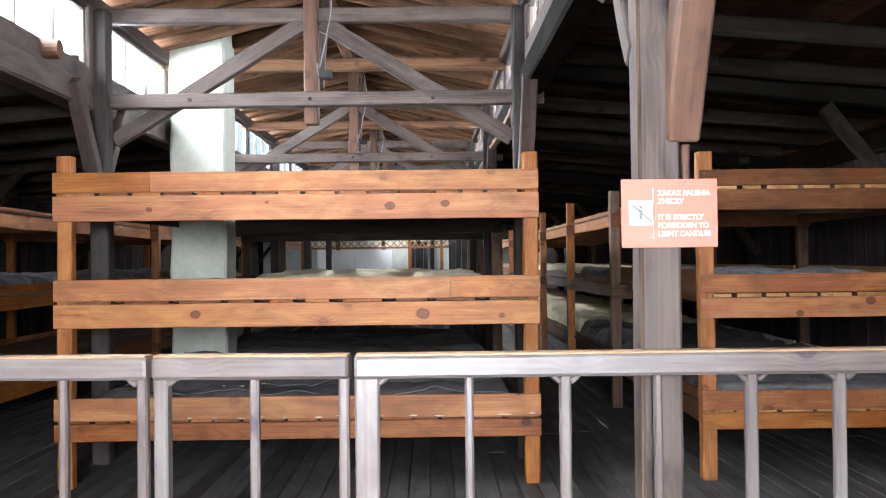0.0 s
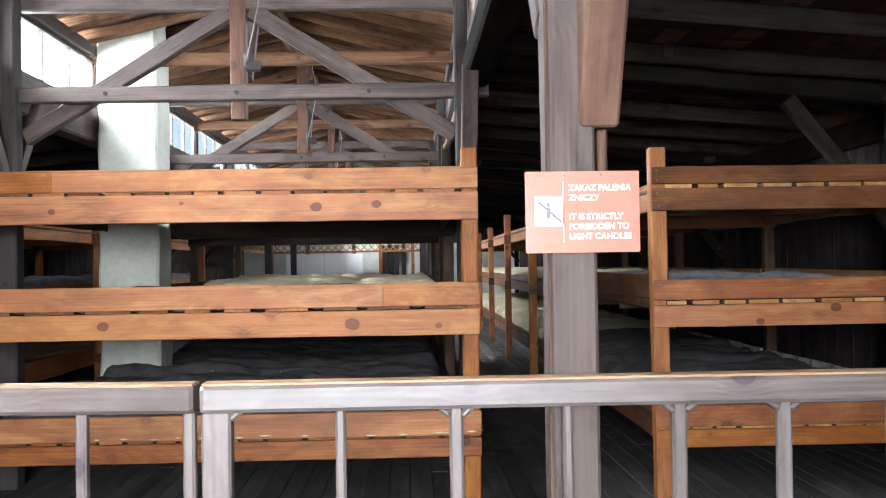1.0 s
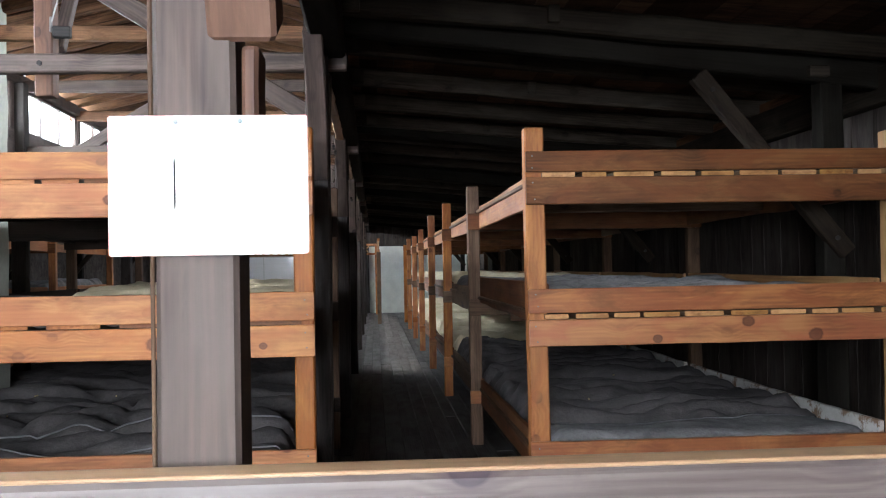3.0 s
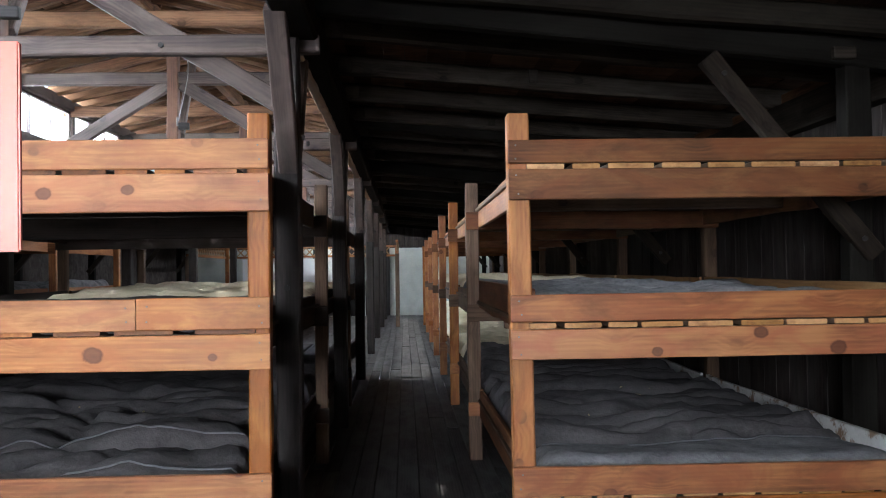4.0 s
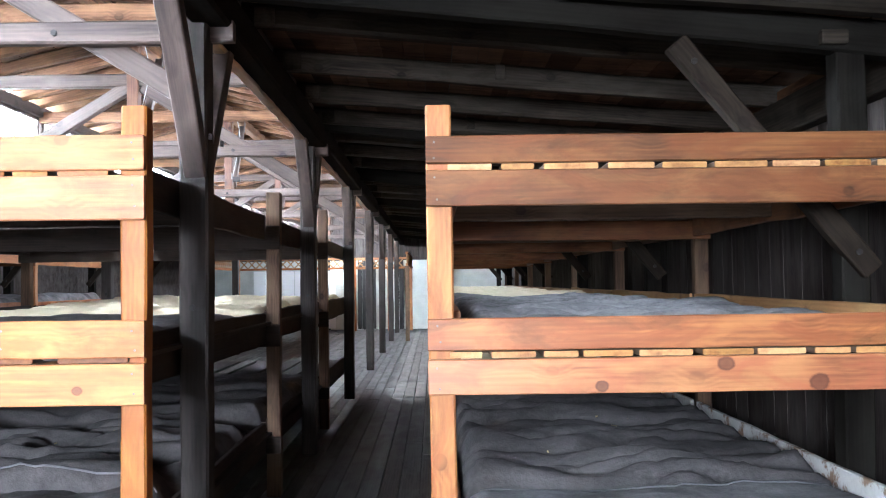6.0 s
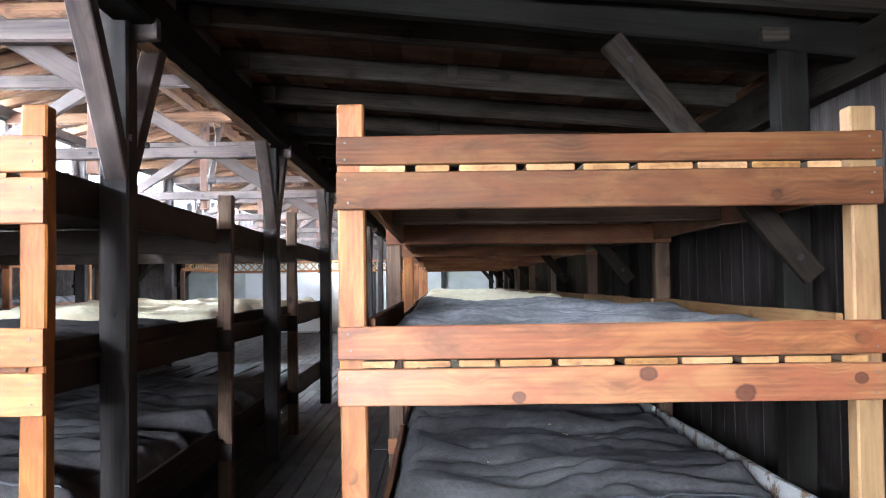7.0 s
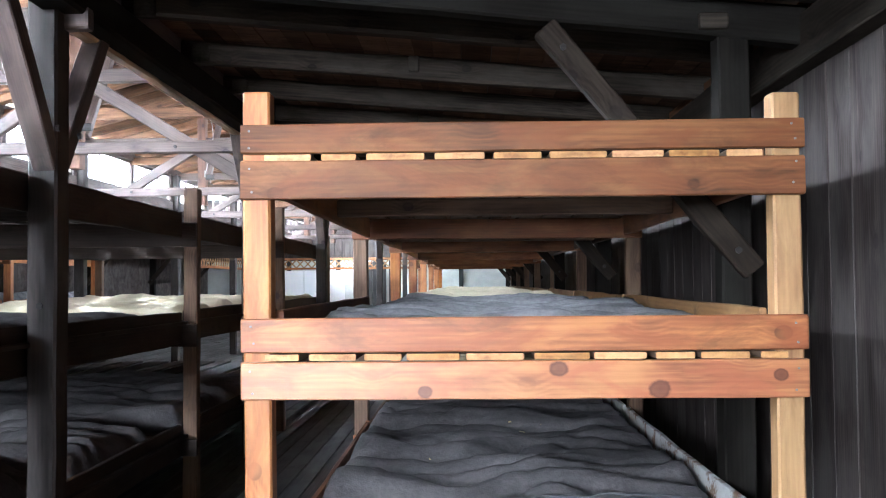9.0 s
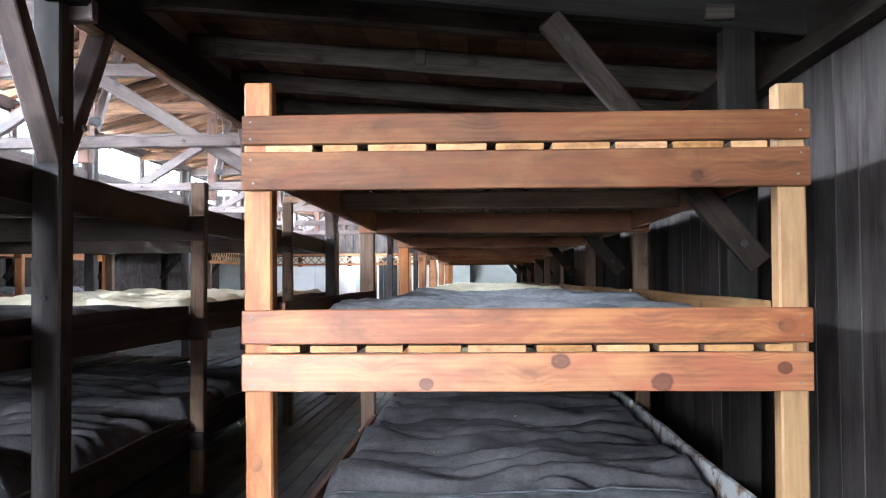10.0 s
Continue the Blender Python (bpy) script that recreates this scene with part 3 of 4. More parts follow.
# chimney
def chimney():
    bm = bmesh.new()
    r = random.Random(5)
    w, d, n = 0.475, 0.42, 14
    rings = []
    for i in range(n + 1):
        z = 3.55 * i / n
        jx, jy = r.uniform(-0.006, 0.006), r.uniform(-0.006, 0.006)
        ring = []
        c = 0.02
        for x, y in ((c, 0), (w - c, 0), (w, c), (w, d - c), (w - c, d), (c, d), (0, d - c), (0, c)):
            ring.append(bm.verts.new((x + jx + r.uniform(-0.003, 0.003), y + jy, z)))
        rings.append(ring)
    for a, b in zip(rings, rings[1:]):
        for i in range(8):
            bm.faces.new((a[i], a[(i + 1) % 8], b[(i + 1) % 8], b[i]))
    bm.faces.new(rings[-1])
    me = bpy.data.meshes.new("chimney")
    bm.to_mesh(me)
    bm.free()
    me.materials.append(CHIMNEY)
    ob = put("chimney", me, None, pose(-2.20, 8.30, 0))
    return tagged(ob, "limewashed pale square chimney rising through the roof", "chimney")


chimney()


# ---- bunks ----
def mattress(x0, x1, y0, y1, z, mat, seed, lump=0.035, pitch=0.28, thick=0.07, label="", name="straw_mattress", cross=0.25):
    """A limp straw sack: bulging folds with creases between, lumps, rounded drooping edges."""
    w, d = x1 - x0, y1 - y0
    nx, ny = max(30, int(w / 0.035)), max(12, int(d / 0.03))
    off = Vector((seed * 3.7, seed * 1.9, 0))
    verts, faces = [], []
    for j in range(ny + 1):
        for i in range(nx + 1):
            u, v = i / nx, j / ny
            x, y = u * w, v * d
            q = Vector((x * 1.1, y * 1.4, 4)) + off
            warp = noise.noise(q) * 1.1 + noise.noise(q * 2.6 + Vector((7, 0, 0))) * 0.45
            across = noise.noise(Vector((x * 1.9, y * 1.3, 9)) + off) * 0.5
            bulge = abs(math.sin(math.pi * (y / pitch + warp))) ** 0.42
            bulge2 = abs(math.sin(math.pi * (x / (pitch * 2.6) + across + warp * 0.7))) ** 0.4
            hgt = lump * (1.3 * bulge * (1 - cross + cross * bulge2) + 1.1 * noise.noise(q * 1.5) + 0.34 * noise.noise(q * 5) + 0.16 * noise.noise(q * 13))
            e = min(u * w, (1 - u) * w, v * d, (1 - v) * d)
            edge = 1 - max(0, 1 - e / 0.10) ** 2.4
            wx = 0.03 * noise.noise(Vector((0, y * 3, 1)) + off) * (1 if u < 0.5 else -1) * abs(2 * u - 1)
            wy = 0.035 * noise.noise(Vector((x * 2.2, 5, 1)) + off) * (1 - v)
            verts.append((x + wx, y + wy, max(0.004, (thick + hgt) * edge)))
    for j in range(ny):
        for i in range(nx):
            a = j * (nx + 1) + i
            faces.append((a, a + 1, a + nx + 2, a + nx + 1))
    k = len(verts)
    rim = [i for i in range(nx + 1)] + [j * (nx + 1) + nx for j in range(1, ny + 1)] + [ny * (nx + 1) + i for i in range(nx - 1, -1, -1)] + [j * (nx + 1) for j in range(ny - 1, 0, -1)]
    verts += [(verts[i][0], verts[i][1], 0.0) for i in rim]
    for i in range(len(rim)):
        j = (i + 1) % len(rim)
        faces.append((rim[j], rim[i], k + i, k + j))
    faces.append(tuple(reversed(range(k, k + len(rim)))))
    me = bpy.data.meshes.new("mattress")
    me.from_pydata(verts, [], faces)
    me.polygons.foreach_set("use_smooth", [True] * len(me.polygons))
    me.materials.append(mat)
    ob = put(name, me, None, pose(x0, y0, z))
    return tagged(ob, label or "flattened dark grey straw mattress on bunk boards", "mattress")


def piping(ob, y, mat, r=0.008):
    """A stitched welt over a mattress near its front edge, as its part."""
    cols = {}
    for v in ob.data.vertices:
        k = round(v.co.x / 0.05)
        if abs(v.co.y - y - 0.03 * math.sin(v.co.x * 5)) < 0.03 and v.co.z > 0.02:
            cols[k] = max(cols.get(k, (0, 0, 0)), (v.co.z, v.co.x, v.co.y))
    line = [cols[k] for k in sorted(cols)]
    verts, faces = [], []
    for z, x, y_ in line:
        verts += [(x, y_ + r * math.cos(a), z + 0.003 + r * math.sin(a)) for a in (0, 1.257, 2.513, 3.77, 5.027)]
    for i in range(len(line) - 1):
        for k in range(5):
            a, b = i * 5 + k, i * 5 + (k + 1) % 5
            faces.append((a, b, b + 5, a + 5))
    me = bpy.data.meshes.new("piping")
    me.from_pydata(verts, [], faces)
    me.polygons.foreach_set("use_smooth", [True] * len(me.polygons))
    me.materials.append(mat)
    return put("piping", me, ob, label="paler stitched edge")


# heights of the six front boards, from the top down: lower edge, upper edge
ROWS_A = [(1.765, 1.886), (1.594, 1.745), (1.119, 1.247), (0.961, 1.101), (0.410, 0.545), (0.290, 0.394)]
ROWS_R = [(1.772, 1.868), (1.624, 1.748), (1.128, 1.239), (0.978, 1.100), (0.424, 0.543), (0.312, 0.410)]


def nails(board, length, h):
    for x in (0.035, length - 0.035):
        for z in (h * 0.27, -h * 0.27):
            put("nail", NAIL, board, pose(x + rng.uniform(-0.008, 0.008), -0.0165, z + rng.uniform(-0.008, 0.008), 90, 0, 0))


GAPS = {}


def slat_row(b, w, L, z, mats, ends, seed, gap=0.022, width=(0.11, 0.19), skip=0.0, short=(0.0, 0.0)):
    r = random.Random(seed)
    x, gaps = 0.075, []
    while x < w - 0.13:
        wd = min(r.uniform(*width), w - 0.06 - x)
        # dark body stands for the shaded underside; only the front end stays bright
        if wd > 0.05 and r.random() >= skip:
            slat = beam("slat", (x + wd / 2, 0.012 + r.uniform(0, 0.008), z), (x + wd / 2, L - 0.01 - (short[1] if x < short[0] else 0), z + r.uniform(-0.003, 0.003)), wd, 0.021, mats[0], b, 1, 0.0, 0.003)
            slat.data.materials.append(r.choice(ends))
            for p in slat.data.polygons:
                if max(slat.data.vertices[v].co.x for v in p.vertices) < 0.02:
                    p.material_index = 1
        g = gap * r.uniform(0.6, 1.5)
        gaps.append((x + wd, x + wd + g))
        x += wd + g
    return gaps


def bunk(x0, x1, y0, y1, rows, front, post_mats, board_mats, slat_mats, side_mat, label, last=False, seed=1, group="three-tier bunks", inner_e=True, splits=None, top_z=(1.98, 1.955), wall_side=None, short=(0.0, 0.0), under=PINE_OLD):
    """A three-tier plank bunk; its far end stands on the posts of the next one."""
    b = empty("bunk_bed", (x0, y0, 0), label, "bunk bed", group)
    w, L = x1 - x0, y1 - y0
    r = random.Random(seed)
    posts = [(0.05, 0.075), (w - 0.05, 0.075)]
    if last:
        posts += [(0.05, L - 0.04), (w - 0.05, L - 0.04)]
    for i, (px, py) in enumerate(posts):
        jig = 0 if front else r.uniform(-0.06, 0.09)
        beam("post", (px, py, 0), (px + r.uniform(-0.006, 0.006), py, top_z[i % 2] + jig), 0.085, 0.09, post_mats[i % len(post_mats)], b, 8, 0.0025, 0.007, up=(1, 0, 0))
    for i, (za, zb) in enumerate(rows):
        if not front and i % 2 == 0:
            continue
        h = zb - za
        y = 0.014 if front else 0.02
        m = board_mats[i % len(board_mats)]
        cuts = [0.0] + [c for k_, c in (splits or ()) if k_ == i] + [w]
        for c0, c1 in zip(cuts, cuts[1:]):
            ln = c1 - c0 - (0.003 if c1 < w else 0)
            me = beam_data(ln, 0.028, h, m, 8, 0.0018, 0.004, seed=seed * 31 + i)
            bd = put("front_board", me, b, along((c0, y, (za + zb) / 2), (c1, y, (za + zb) / 2 + (r.uniform(-0.002, 0.002) if front else r.uniform(-0.008, 0.008)))))
            if front:
                nails(bd, ln, h)
    for tier, (za, zb) in enumerate(((rows[1][1], rows[0][1]), (rows[3][1], rows[2][1]), (rows[5][1], rows[4][1]))):
        wide = w > 2.5 and (tier == 1 or not front)
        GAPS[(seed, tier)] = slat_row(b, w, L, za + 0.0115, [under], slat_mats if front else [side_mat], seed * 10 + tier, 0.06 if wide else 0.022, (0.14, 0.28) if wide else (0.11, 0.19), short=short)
        lo = za - 0.13
        for s, x in ((0, 0.105), (1, w - 0.105)):
            m = side_mat
            # brighter pine stands for the gate light on the top side board
            if s == 0 and wall_side and not tier:
                m = PINE
            if s == 1 and wall_side and tier:
                m = wall_side if tier == 2 else PINE_PALE
            up_ = (0.075 if wall_side and front and tier == 1 and s == 0 else 0.0) if m is side_mat or m is PINE else 0.085 if tier == 2 else 0.08
            beam("side_board", (x, 0.125, (zb + lo) / 2 - 0.02 + up_), (x, L - 0.005 - (short[1] if s == 0 else 0), (zb + lo) / 2 - 0.02 + up_ + r.uniform(-0.01, 0.01)), 0.026, 0.20 if tier else 0.16, m, b, 8, 0.006, 0.004,
                 label="side board with peeling white paint" if m is PEEL else "")
        beam("bearer", (0.12, L * 0.5, za - 0.045), (w - 0.12, L * 0.5, za - 0.045), 0.05, 0.08, under, b)
    return b


Y = [5.806, 8.73, 11.55, 14.35, 17.2, 20.0, 22.9, 25.7]
RX0, RX1 = 1.622, 3.434
for i, (a, c) in enumerate(zip(Y, Y[1:])):
    first = i == 0
    bunk(RX0 + (0 if first else 0.01), RX1, a, c, ROWS_R, first,
         (PINE, PINE_PALE) if first else (PINE_OLD, PINE_OLD) if i == 1 else (PINE, PINE_OLD),
         (PINE_BROWN, PINE_BROWN, PINE_RED, PINE_FLAME, PINE_RED, PINE) if first else (PINE_OLD, PINE_BROWN, PINE),
         [SLAT_END_LIT], PINE_BROWN if i != 1 else PINE_OLD, "three-tier plank bunk of orange-brown pine on square posts" if first else "three-tier plank bunk in the row along the wall",
         last=i == len(Y) - 2, seed=3 + i, wall_side=PEEL)
    # from the third bunk on, bright cream cloth stands for sunlit mattresses
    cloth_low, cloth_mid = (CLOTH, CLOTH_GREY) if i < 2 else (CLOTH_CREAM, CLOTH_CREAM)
    ya = a + 0.10
    if first:
        fold = mattress(RX0 + 0.13, RX1 - 0.13, a + 0.10, a + 0.70, 0.433, CLOTH_GREY, 90, 0.022, 0.5, 0.085, "pale grey end of a folded straw mattress")
        piping(fold, 0.52, SEAM, 0.005)
        ya = a + 0.665
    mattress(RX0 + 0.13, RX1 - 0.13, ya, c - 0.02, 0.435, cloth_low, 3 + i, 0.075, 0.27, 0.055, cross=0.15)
    mattress(RX0 + 0.13, RX1 - 0.17, a + 0.10, c - 0.02, 1.124, cloth_mid, 13 + i, 0.05, 0.21, 0.045, "rumpled pale grey straw mattress on bunk boards" if i < 2 else "rumpled cream straw mattress, coloured bright as if sunlit", cross=0.35)

AX0, AX1 = -2.233, 0.655
for i, (a, c) in enumerate(((5.806, 8.73), (8.73, 11.6), (11.6, 14.6))):
    first = i == 0
    bunk(AX0, AX1, a, c, ROWS_A, first, (PINE, PINE) if first else (PINE_OLD, PINE_OLD), (PINE, PINE_KNOTTY, PINE, PINE_SCARRED, PINE, PINE_RED) if first else (PINE_SHADED,),
         [PINE, PINE_BROWN], PINE_SHADED, "wide three-tier plank bunk of orange pine between the posts" if first else "wide three-tier plank bunk standing between nave posts",
         last=i == 2, seed=23 + i, splits=((0, 0.575), (2, 2.36)) if first else (), top_z=(1.99, 1.99), short=(0.56, 0.45) if first else (0.0, 0.0), under=PINE_SHADED)
    if first:
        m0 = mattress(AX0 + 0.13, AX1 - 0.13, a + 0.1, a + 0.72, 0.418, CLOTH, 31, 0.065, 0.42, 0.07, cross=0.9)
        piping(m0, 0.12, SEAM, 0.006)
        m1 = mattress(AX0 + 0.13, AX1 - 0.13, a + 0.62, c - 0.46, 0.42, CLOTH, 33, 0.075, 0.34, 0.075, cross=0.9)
        piping(m1, 0.10, SEAM, 0.0065)
        m2 = mattress(AX0 + 0.13, AX1 - 0.13, a + 0.1, c - 0.46, 1.124, CLOTH, 37, 0.03, 0.5, 0.04, cross=0.7)
        for g0, g1 in GAPS[(23, 1)]:
            if g1 - g0 > 0.035 and g1 < 2.6:
                bm = bmesh.new()
                bmesh.ops.create_uvsphere(bm, u_segments=12, v_segments=8, radius=1)
                bmesh.ops.scale(bm, vec=((g1 - g0) / 2 - 0.002, 0.06, 0.017), verts=bm.verts)
                me = bpy.data.meshes.new("sag")
                bm.to_mesh(me)
                bm.free()
                me.materials.append(CLOTH_GREY)
                put("sagging_ticking", me, m2, pose((g0 + g1) / 2 - 0.13, -0.01, -0.002), "blue-grey ticking sagging between the slats")
        for g0, g1 in GAPS[(23, 2)][3:]:
            bm = bmesh.new()
            bmesh.ops.create_uvsphere(bm, u_segments=12, v_segments=8, radius=1)
            bmesh.ops.scale(bm, vec=(rng.uniform(0.05, 0.12), 0.05, 0.012), verts=bm.verts)
            me = bpy.data.meshes.new("hem")
            bm.to_mesh(me)
            bm.free()
            me.materials.append(CLOTH_CREAM)
            put("loose_hem", me, m0, pose((g0 + g1) / 2 - 0.13, -0.055, 0.006 + rng.uniform(-0.008, 0.004)), "cream ticking hem over the slat edges")
    elif i == 1:
        mattress(AX0 + 0.13, AX1 - 0.13, a + 0.1, c - 0.03, 0.42, CLOTH, 35, 0.05, 0.4, 0.08, cross=0.8)
    if i > 0:
        mattress(AX0 + 0.7 * (i == 1) + 0.13, AX1 - 0.13, a + 0.1, c - 0.03, 1.124, CLOTH_CREAM, 43 + i, 0.05, 0.5, 0.03, "rumpled cream straw mattress, coloured bright as if sunlit", cross=0.7)

LX1, LX0 = 2 * X0 - RX0, 2 * X0 - RX1
for i, (a, c) in enumerate(zip(Y[:5], Y[1:5])):
    bunk(LX0, LX1, a, c, ROWS_R, i == 0, (PINE, PINE), (PINE, PINE_BROWN), [PINE_PALE], PINE, "three-tier plank bunk in the row along the wall", last=i == 3, seed=53 + i)
    mattress(LX0 + 0.13, LX1 - 0.13, a + 0.10, c - 0.02, 1.124, CLOTH_GREY, 63 + i, 0.04, 0.6, 0.09, cross=0.7, label="rumpled pale grey straw mattress on bunk boards")


# ---- barrier with the sign ----
def barrier(x0, x1, y0, y1, uprights, wide_first=False):
    """A railing panel from (x0, y0) to (x1, y1): a heavy handrail on posts and thin bars."""
    ang = math.atan2(y1 - y0, x1 - x0)
    L = math.hypot(x1 - x0, y1 - y0)
    b = empty("barrier_railing", (x0, y0, 0), "grey-brown wooden barrier panel with worn handrail", "railing", "barrier panels")
    b.rotation_euler = (0, 0, ang)
    beam("handrail", (0.002, 0, 1.041), (L - 0.002, 0, 1.041), 0.078, 0.064, RAIL, b, 8, 0.0012, 0.009)
    beam("rail_cap", (0.006, 0.0, 1.0745), (L - 0.006, 0.0, 1.0745), 0.066, 0.006, RAIL_WORN, b, 8, 0.0006, 0.003, label="worn orange top of the handrail")
    beam("bottom_rail", (0.01, 0, 0.12), (L - 0.01, 0, 0.12), 0.05, 0.06, RAIL, b, 3, 0.001)
    for x, wd in uprights:
        beam("upright", (x - x0, 0, 0.0 if wd > 0.04 else 0.14), (x - x0, 0, 1.012), 0.05 if wd > 0.04 else 0.03, wd, RAIL, b, 3, 0.001, 0.006, up=(1, 0, 0))
        if wd > 0.03:
            for s in (-1, 1):
                g = x - x0 + s * (wd / 2 + 0.006)
                if 0.03 < g < L - 0.03:
                    beam("gusset", (g - s * 0.008, 0, 0.992), (g + s * 0.016, 0, 1.012), 0.046, 0.016, RAIL, b)
    return b


barrier(-2.2, -0.800, 2.885, 2.80, [(-2.15, 0.045), (-1.75, 0.026), (-1.40, 0.03), (-1.05, 0.026), (-0.82, 0.032)])
barrier(-0.788, -0.226, 2.80, 2.765, [(-0.765, 0.042), (-0.50, 0.026), (-0.245, 0.028)])
barrier(-0.215, 3.70, 2.755, 2.735, [(-0.18, 0.068), (0.107, 0.024), (0.378, 0.032), (0.64, 0.024), (0.905, 0.034), (1.155, 0.034), (1.42, 0.03), (1.69, 0.034), (2.0, 0.03), (2.5, 0.06), (3.0, 0.03), (3.6, 0.06)])


def text(body, x, z, size, parent, mat, name="lettering"):
    cu = bpy.data.curves.new("letters", "FONT")
    cu.body, cu.size, cu.extrude, cu.offset = body, size, 0.0004, 0.0006
    tmp = bpy.data.objects.new("letters", cu)
    scene.collection.objects.link(tmp)
    me = bpy.data.meshes.new_from_object(tmp.evaluated_get(bpy.context.evaluated_depsgraph_get()))
    bpy.data.objects.remove(tmp)
    me.materials.clear()
    me.materials.append(mat)
    return put(name, me, parent, pose(x, -0.0048, z, 90, 0, 0))


def sign():
    s = empty("warning_sign", (0.697, 2.816, 1.467), "salmon red rectangular plastic sign with white lettering", "sign")
    bm = bmesh.new()
    bmesh.ops.create_cube(bm, size=1)
    bmesh.ops.scale(bm, vec=(0.279, 0.008, 0.198), verts=bm.verts)
    bmesh.ops.bevel(bm, geom=bm.edges[:], offset=0.0018, segments=2, affect="EDGES")
    me = bpy.data.meshes.new("panel")
    bm.to_mesh(me)
    bm.free()
    me.materials.append(SIGN_RED)
    put("panel", me, s)
    joined("pictogram", [((-0.082, -0.0045, 0.002), (0.036, 0.0006, 0.036), 0)], SIGN_WHITE, s, "white square pictogram of a struck-out candle")
    joined("divider_line", [((-0.0475, -0.0045, 0.0), (0.0014, 0.0006, 0.074), 0)], SIGN_WHITE, s)
    joined("candle_mark", [((-0.084, -0.0054, -0.002), (0.005, 0.0004, 0.014), 0), ((-0.084, -0.0054, 0.018), (0.0035, 0.0004, 0.005), 0.5)], SIGN_GREY, s)
    joined("strike_line", [((-0.08, -0.0058, 0.0), (0.038, 0.0004, 0.0026), -0.72)], SIGN_GREY, s)
    for k_, (line, z) in enumerate((("ZAKAZ PALENIA", 0.052), ("ZNICZY", 0.028), ("IT IS STRICTLY", -0.018), ("FORBIDDEN TO", -0.042), ("LIGHT CANDLES", -0.066))):
        text(line, -0.034, z, 0.0205, s, SIGN_WHITE)
    for x in (-0.045, 0.045):
        put("screw", NAIL, s, pose(x, -0.005, 0.09, 90, 0, 0))


sign()


# lattice screen before the end wall
def lattice_screen(x0, x1, y):
    sc = empty("lattice_screen", (x0, y, 0), "orange wooden screen with a frieze of crossed laths", "screen")
    w = x1 - x0
    for z in (1.78, 2.05):
        beam("rail", (0, 0, z), (w, 0, z), 0.06, 0.06, PINE, sc, 6, 0.003)
    for x in (0.04, w * 0.672, w * 0.87, w - 0.04):
        beam("screen_post", (x, 0.0, 0), (x, 0, 2.06), 0.09, 0.10, PINE, sc, 4, 0.003, up=(1, 0, 0))
    x = 0.1
    while x < w - 0.3:
        for s in (-1, 1):
            beam("lath", (x + (0.22 if s < 0 else 0), 0.012 * s, 1.80), (x + (0 if s < 0 else 0.22), 0.012 * s, 2.03), 0.014, 0.035, PINE_PALE, sc)
        x += 0.22
    return sc


screen = lattice_screen(-3.95, 1.02, END - 1.0)
# white panels added to brighten the nave part of the plaster end wall
for i in range(2):
    joined("screen_panel", [((1.05 + i * 1.17, 0.03, 0.90), (0.575, 0.012, 0.82), 0)], SIGN_WHITE, screen, "white panel added for the brightly lit plaster end wall")
for s_, x in enumerate((-3.95, 1.02)):
    wing = empty("lattice_screen", (x, END - 1.0, 0), "orange wooden wing of a screen with crossed laths", "screen")
    for z in (1.78, 2.05):
        beam("rail", (0, -5.0, z), (0, -0.06, z), 0.06, 0.06, PINE, wing, 6, 0.003)
    beam("screen_post", (0, -4.96, 0), (0, -4.96, 1.75), 0.09, 0.10, PINE_OLD, wing, 4, 0.003, up=(1, 0, 0))
    for n_ in range(20):
        for e in (-1, 1):
            beam("lath", (0.012 * e, -0.3 - n_ * 0.23 - 0.11 * e, 1.80), (0.012 * e, -0.3 - n_ * 0.23 + 0.11 * e, 2.03), 0.014, 0.035, PINE_PALE, wing)
dd = empty("door_1", (-0.33, END - 0.04, 0), "dark boarded inner door in the end wall", "door", kind="structure")
for i in range(4):
    beam("door_board", (-0.2 + i * 0.135, 0, 0.01), (-0.2 + i * 0.135, 0, 1.98), 0.03, 0.13, SOOT, dd, up=(1, 0, 0))
beam("door_handle", (0.16, -0.04, 1.02), (0.16, -0.04, 1.14), 0.02, 0.02, STEEL, dd, up=(1, 0, 0))

# log ends of the aisle beams that stick through the west plate
for y in (5.7, 9.4):
    me = cylinder_data(0.055, 0.26, TIMBER_RED, 14)
    tagged(put("log_end", me, None, pose(-2.27, y, 2.60, 0, 90, 0)), "sawn brown log end resting on the timber plate", "log", "log ends")


def tube(name, points, r, mat, parent=None, label=""):
    cu = bpy.data.curves.new(name, "CURVE")
    cu.dimensions, cu.bevel_depth, cu.bevel_resolution, cu.resolution_u = "3D", r, 1, 6
    sp_ = cu.splines.new("BEZIER")
    sp_.bezier_points.add(len(points) - 1)
    for p, co in zip(sp_.bezier_points, points):
        p.co, p.handle_left_type, p.handle_right_type = co, "AUTO", "AUTO"
    tmp = bpy.data.objects.new(name, cu)
    scene.collection.objects.link(tmp)
    me = bpy.data.meshes.new_from_object(tmp.evaluated_get(bpy.context.evaluated_depsgraph_get()))
    bpy.data.objects.remove(tmp)
    me.materials.clear()
    me.materials.append(mat)
    return put(name, me, parent, label=label)


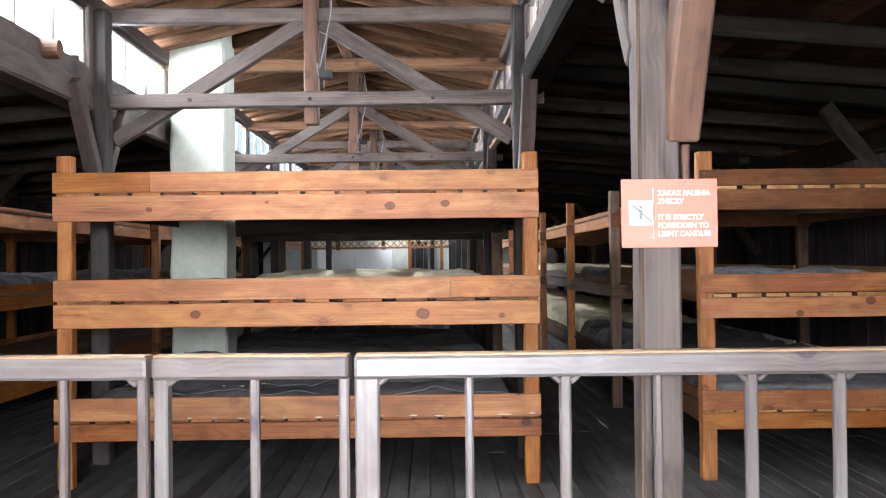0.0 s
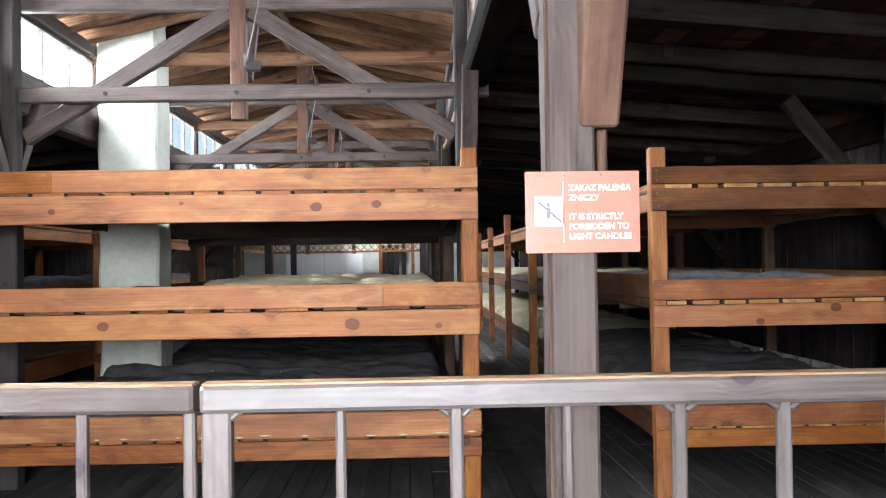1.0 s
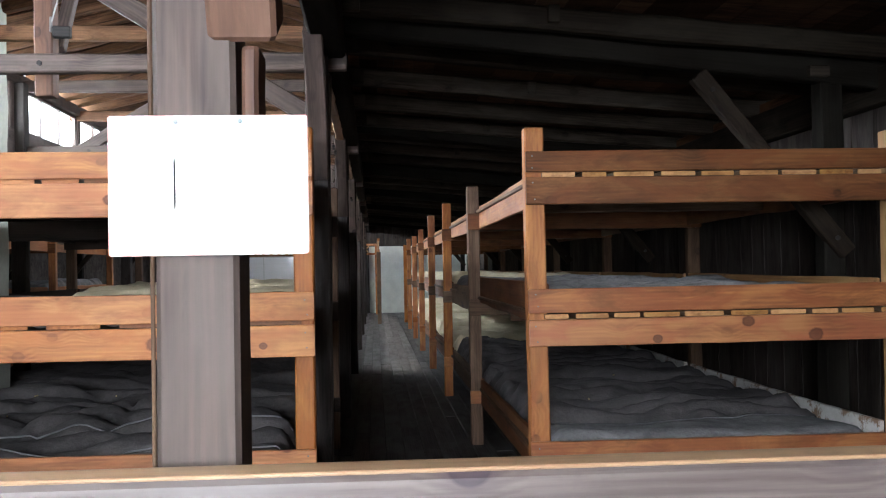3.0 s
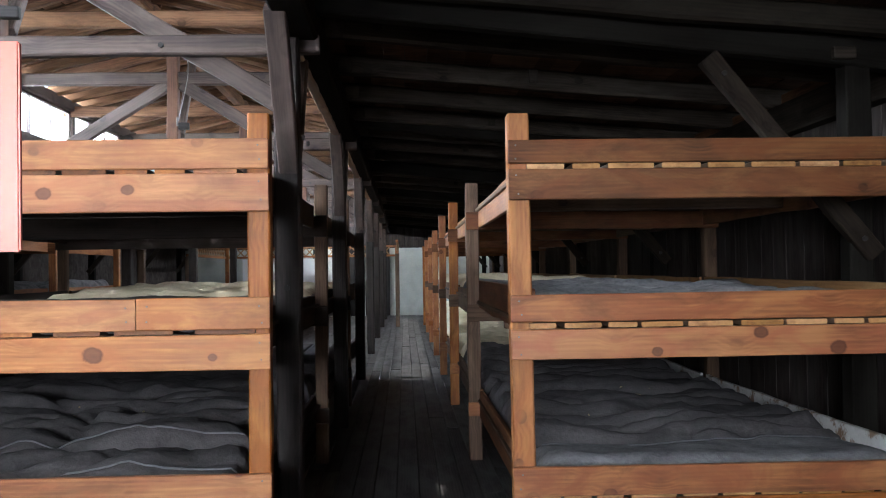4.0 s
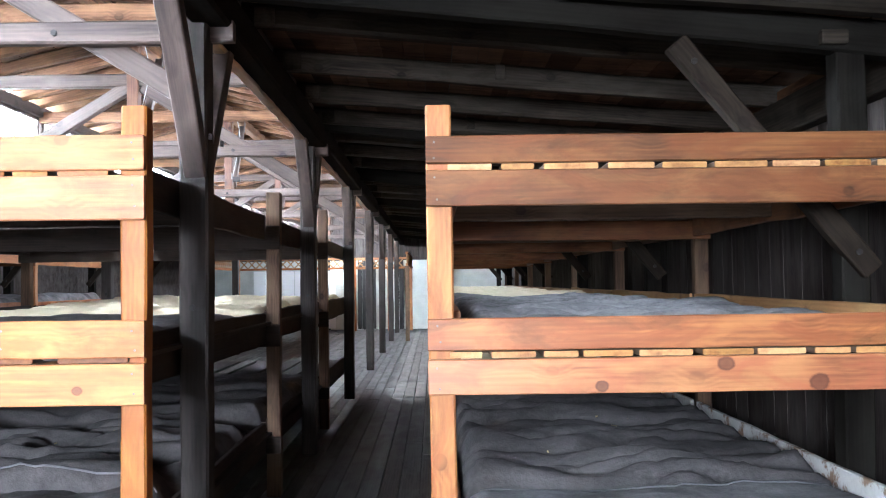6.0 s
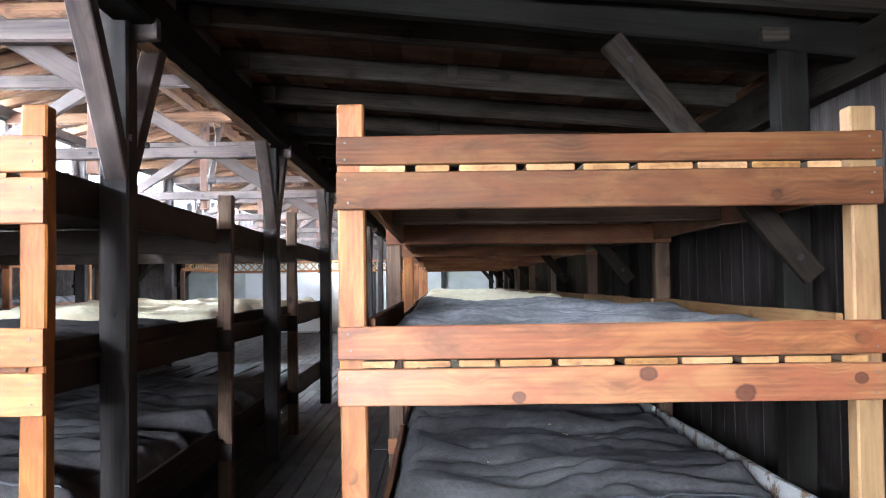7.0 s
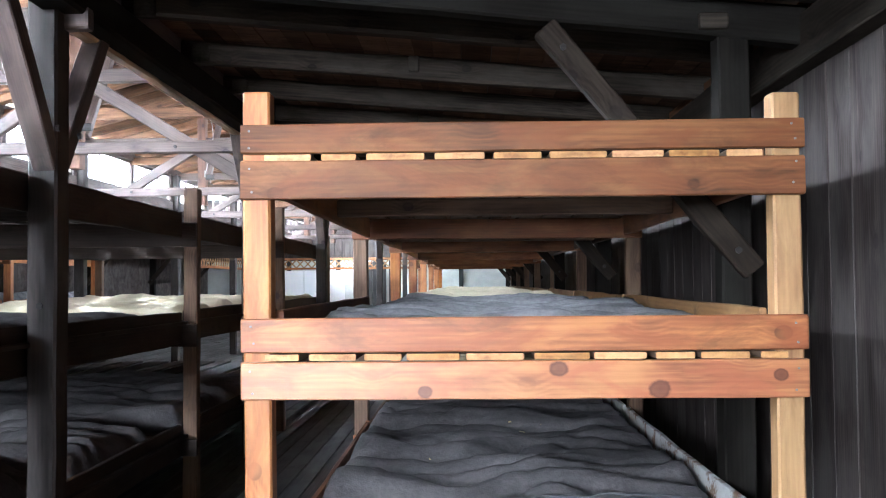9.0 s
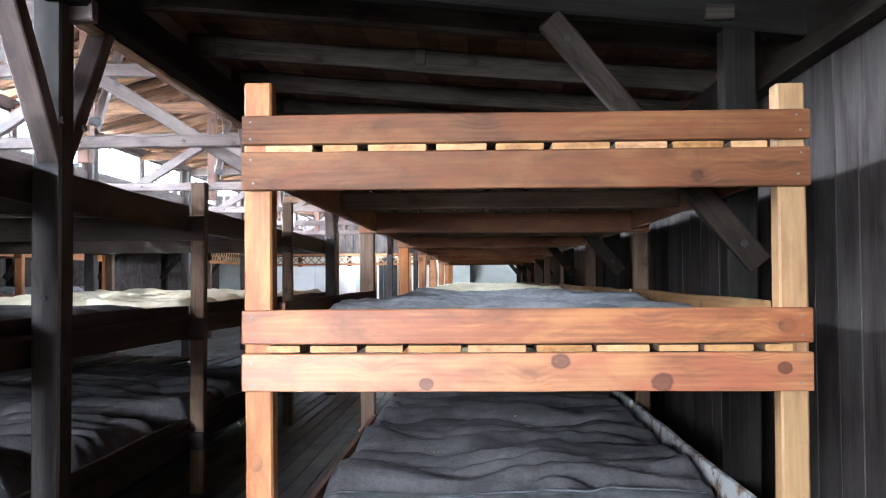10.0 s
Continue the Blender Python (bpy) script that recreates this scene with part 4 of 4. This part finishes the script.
# wiring and small floodlights on the king posts
for n_, y in enumerate((6.62, 10.34, 14.06)):
    tagged(tube("cable", [(X0 + 0.11, y - 0.03, 3.38), (X0 + 0.14, y + 0.02, 3.12), (X0 + 0.10, y + 0.01, 2.86), (X0 + 0.06, y - 0.02, 2.66)], 0.004, CABLE), "thin pale electric cable down the king post", "cable", "cables")
    fl = empty("floodlight", (X0 + 0.09, y + 0.03, 2.62), "small switched-off floodlight on a king post", "lamp", "floodlights")
    beam("housing", (-0.04, 0, 0), (0.05, 0.01, 0), 0.05, 0.06, SOOT, fl)
    beam("bracket", (-0.05, 0, 0.0), (-0.05, 0, 0.08), 0.02, 0.012, STEEL, fl, up=(1, 0, 0))

# straw wisps on the mattresses
def straw():
    r, verts, faces = random.Random(17), [], []
    for n in range(26):
        if n % 2:
            x, y, z = r.uniform(-1.9, 0.4), r.uniform(6.0, 7.9), r.uniform(0.545, 0.60)
        else:
            x, y, z = r.uniform(1.9, 3.2), r.uniform(6.6, 8.5), r.uniform(0.535, 0.575)
        a, d, w = r.uniform(0, math.pi), r.uniform(0.012, 0.04), 0.0005
        cx, cy, sx, sy = math.cos(a) * d / 2, math.sin(a) * d / 2, -math.sin(a) * w, math.cos(a) * w
        k = len(verts)
        for e in (-1, 1):
            for u, v in ((-1, -1), (1, -1), (1, 1), (-1, 1)):
                verts.append((x + e * cx + u * sx, y + e * cy + u * sy, z + v * w + e * r.uniform(-0.006, 0.006)))
        faces += [(k, k + 1, k + 5, k + 4), (k + 1, k + 2, k + 6, k + 5), (k + 2, k + 3, k + 7, k + 6), (k + 3, k, k + 4, k + 7), (k + 3, k + 2, k + 1, k), (k + 4, k + 5, k + 6, k + 7)]
    me = bpy.data.meshes.new("straw")
    me.from_pydata(verts, [], faces)
    me.materials.append(STRAW)
    return tagged(put("straw", me), "scattered yellow straw wisps on the mattresses", "straw", kind="stuff")


straw()

# floor planks
r_f = random.Random(9)
plank_meshes = {}
x = WALL_W + 0.02
while x < WALL_E:
    wd = r_f.choice((0.11, 0.125, 0.14))
    y = FRONT - 0.1 - r_f.uniform(0, 2)
    while y < END:
        ln = r_f.choice((5.2, 6.4, 7.6))
        key = (wd, ln)
        if key not in plank_meshes:
            plank_meshes[key] = beam_data(ln - 0.004, 0.03, wd - 0.006, FLOOR_WOOD, 4, 0.001, 0.004, seed=len(plank_meshes))
        put("plank", plank_meshes[key], floor, along((x + wd / 2, y, -0.018 + r_f.uniform(0, 0.001)), (x + wd / 2, y + 1, -0.018), (1, 0, 0)))
        y += ln
    x += wd
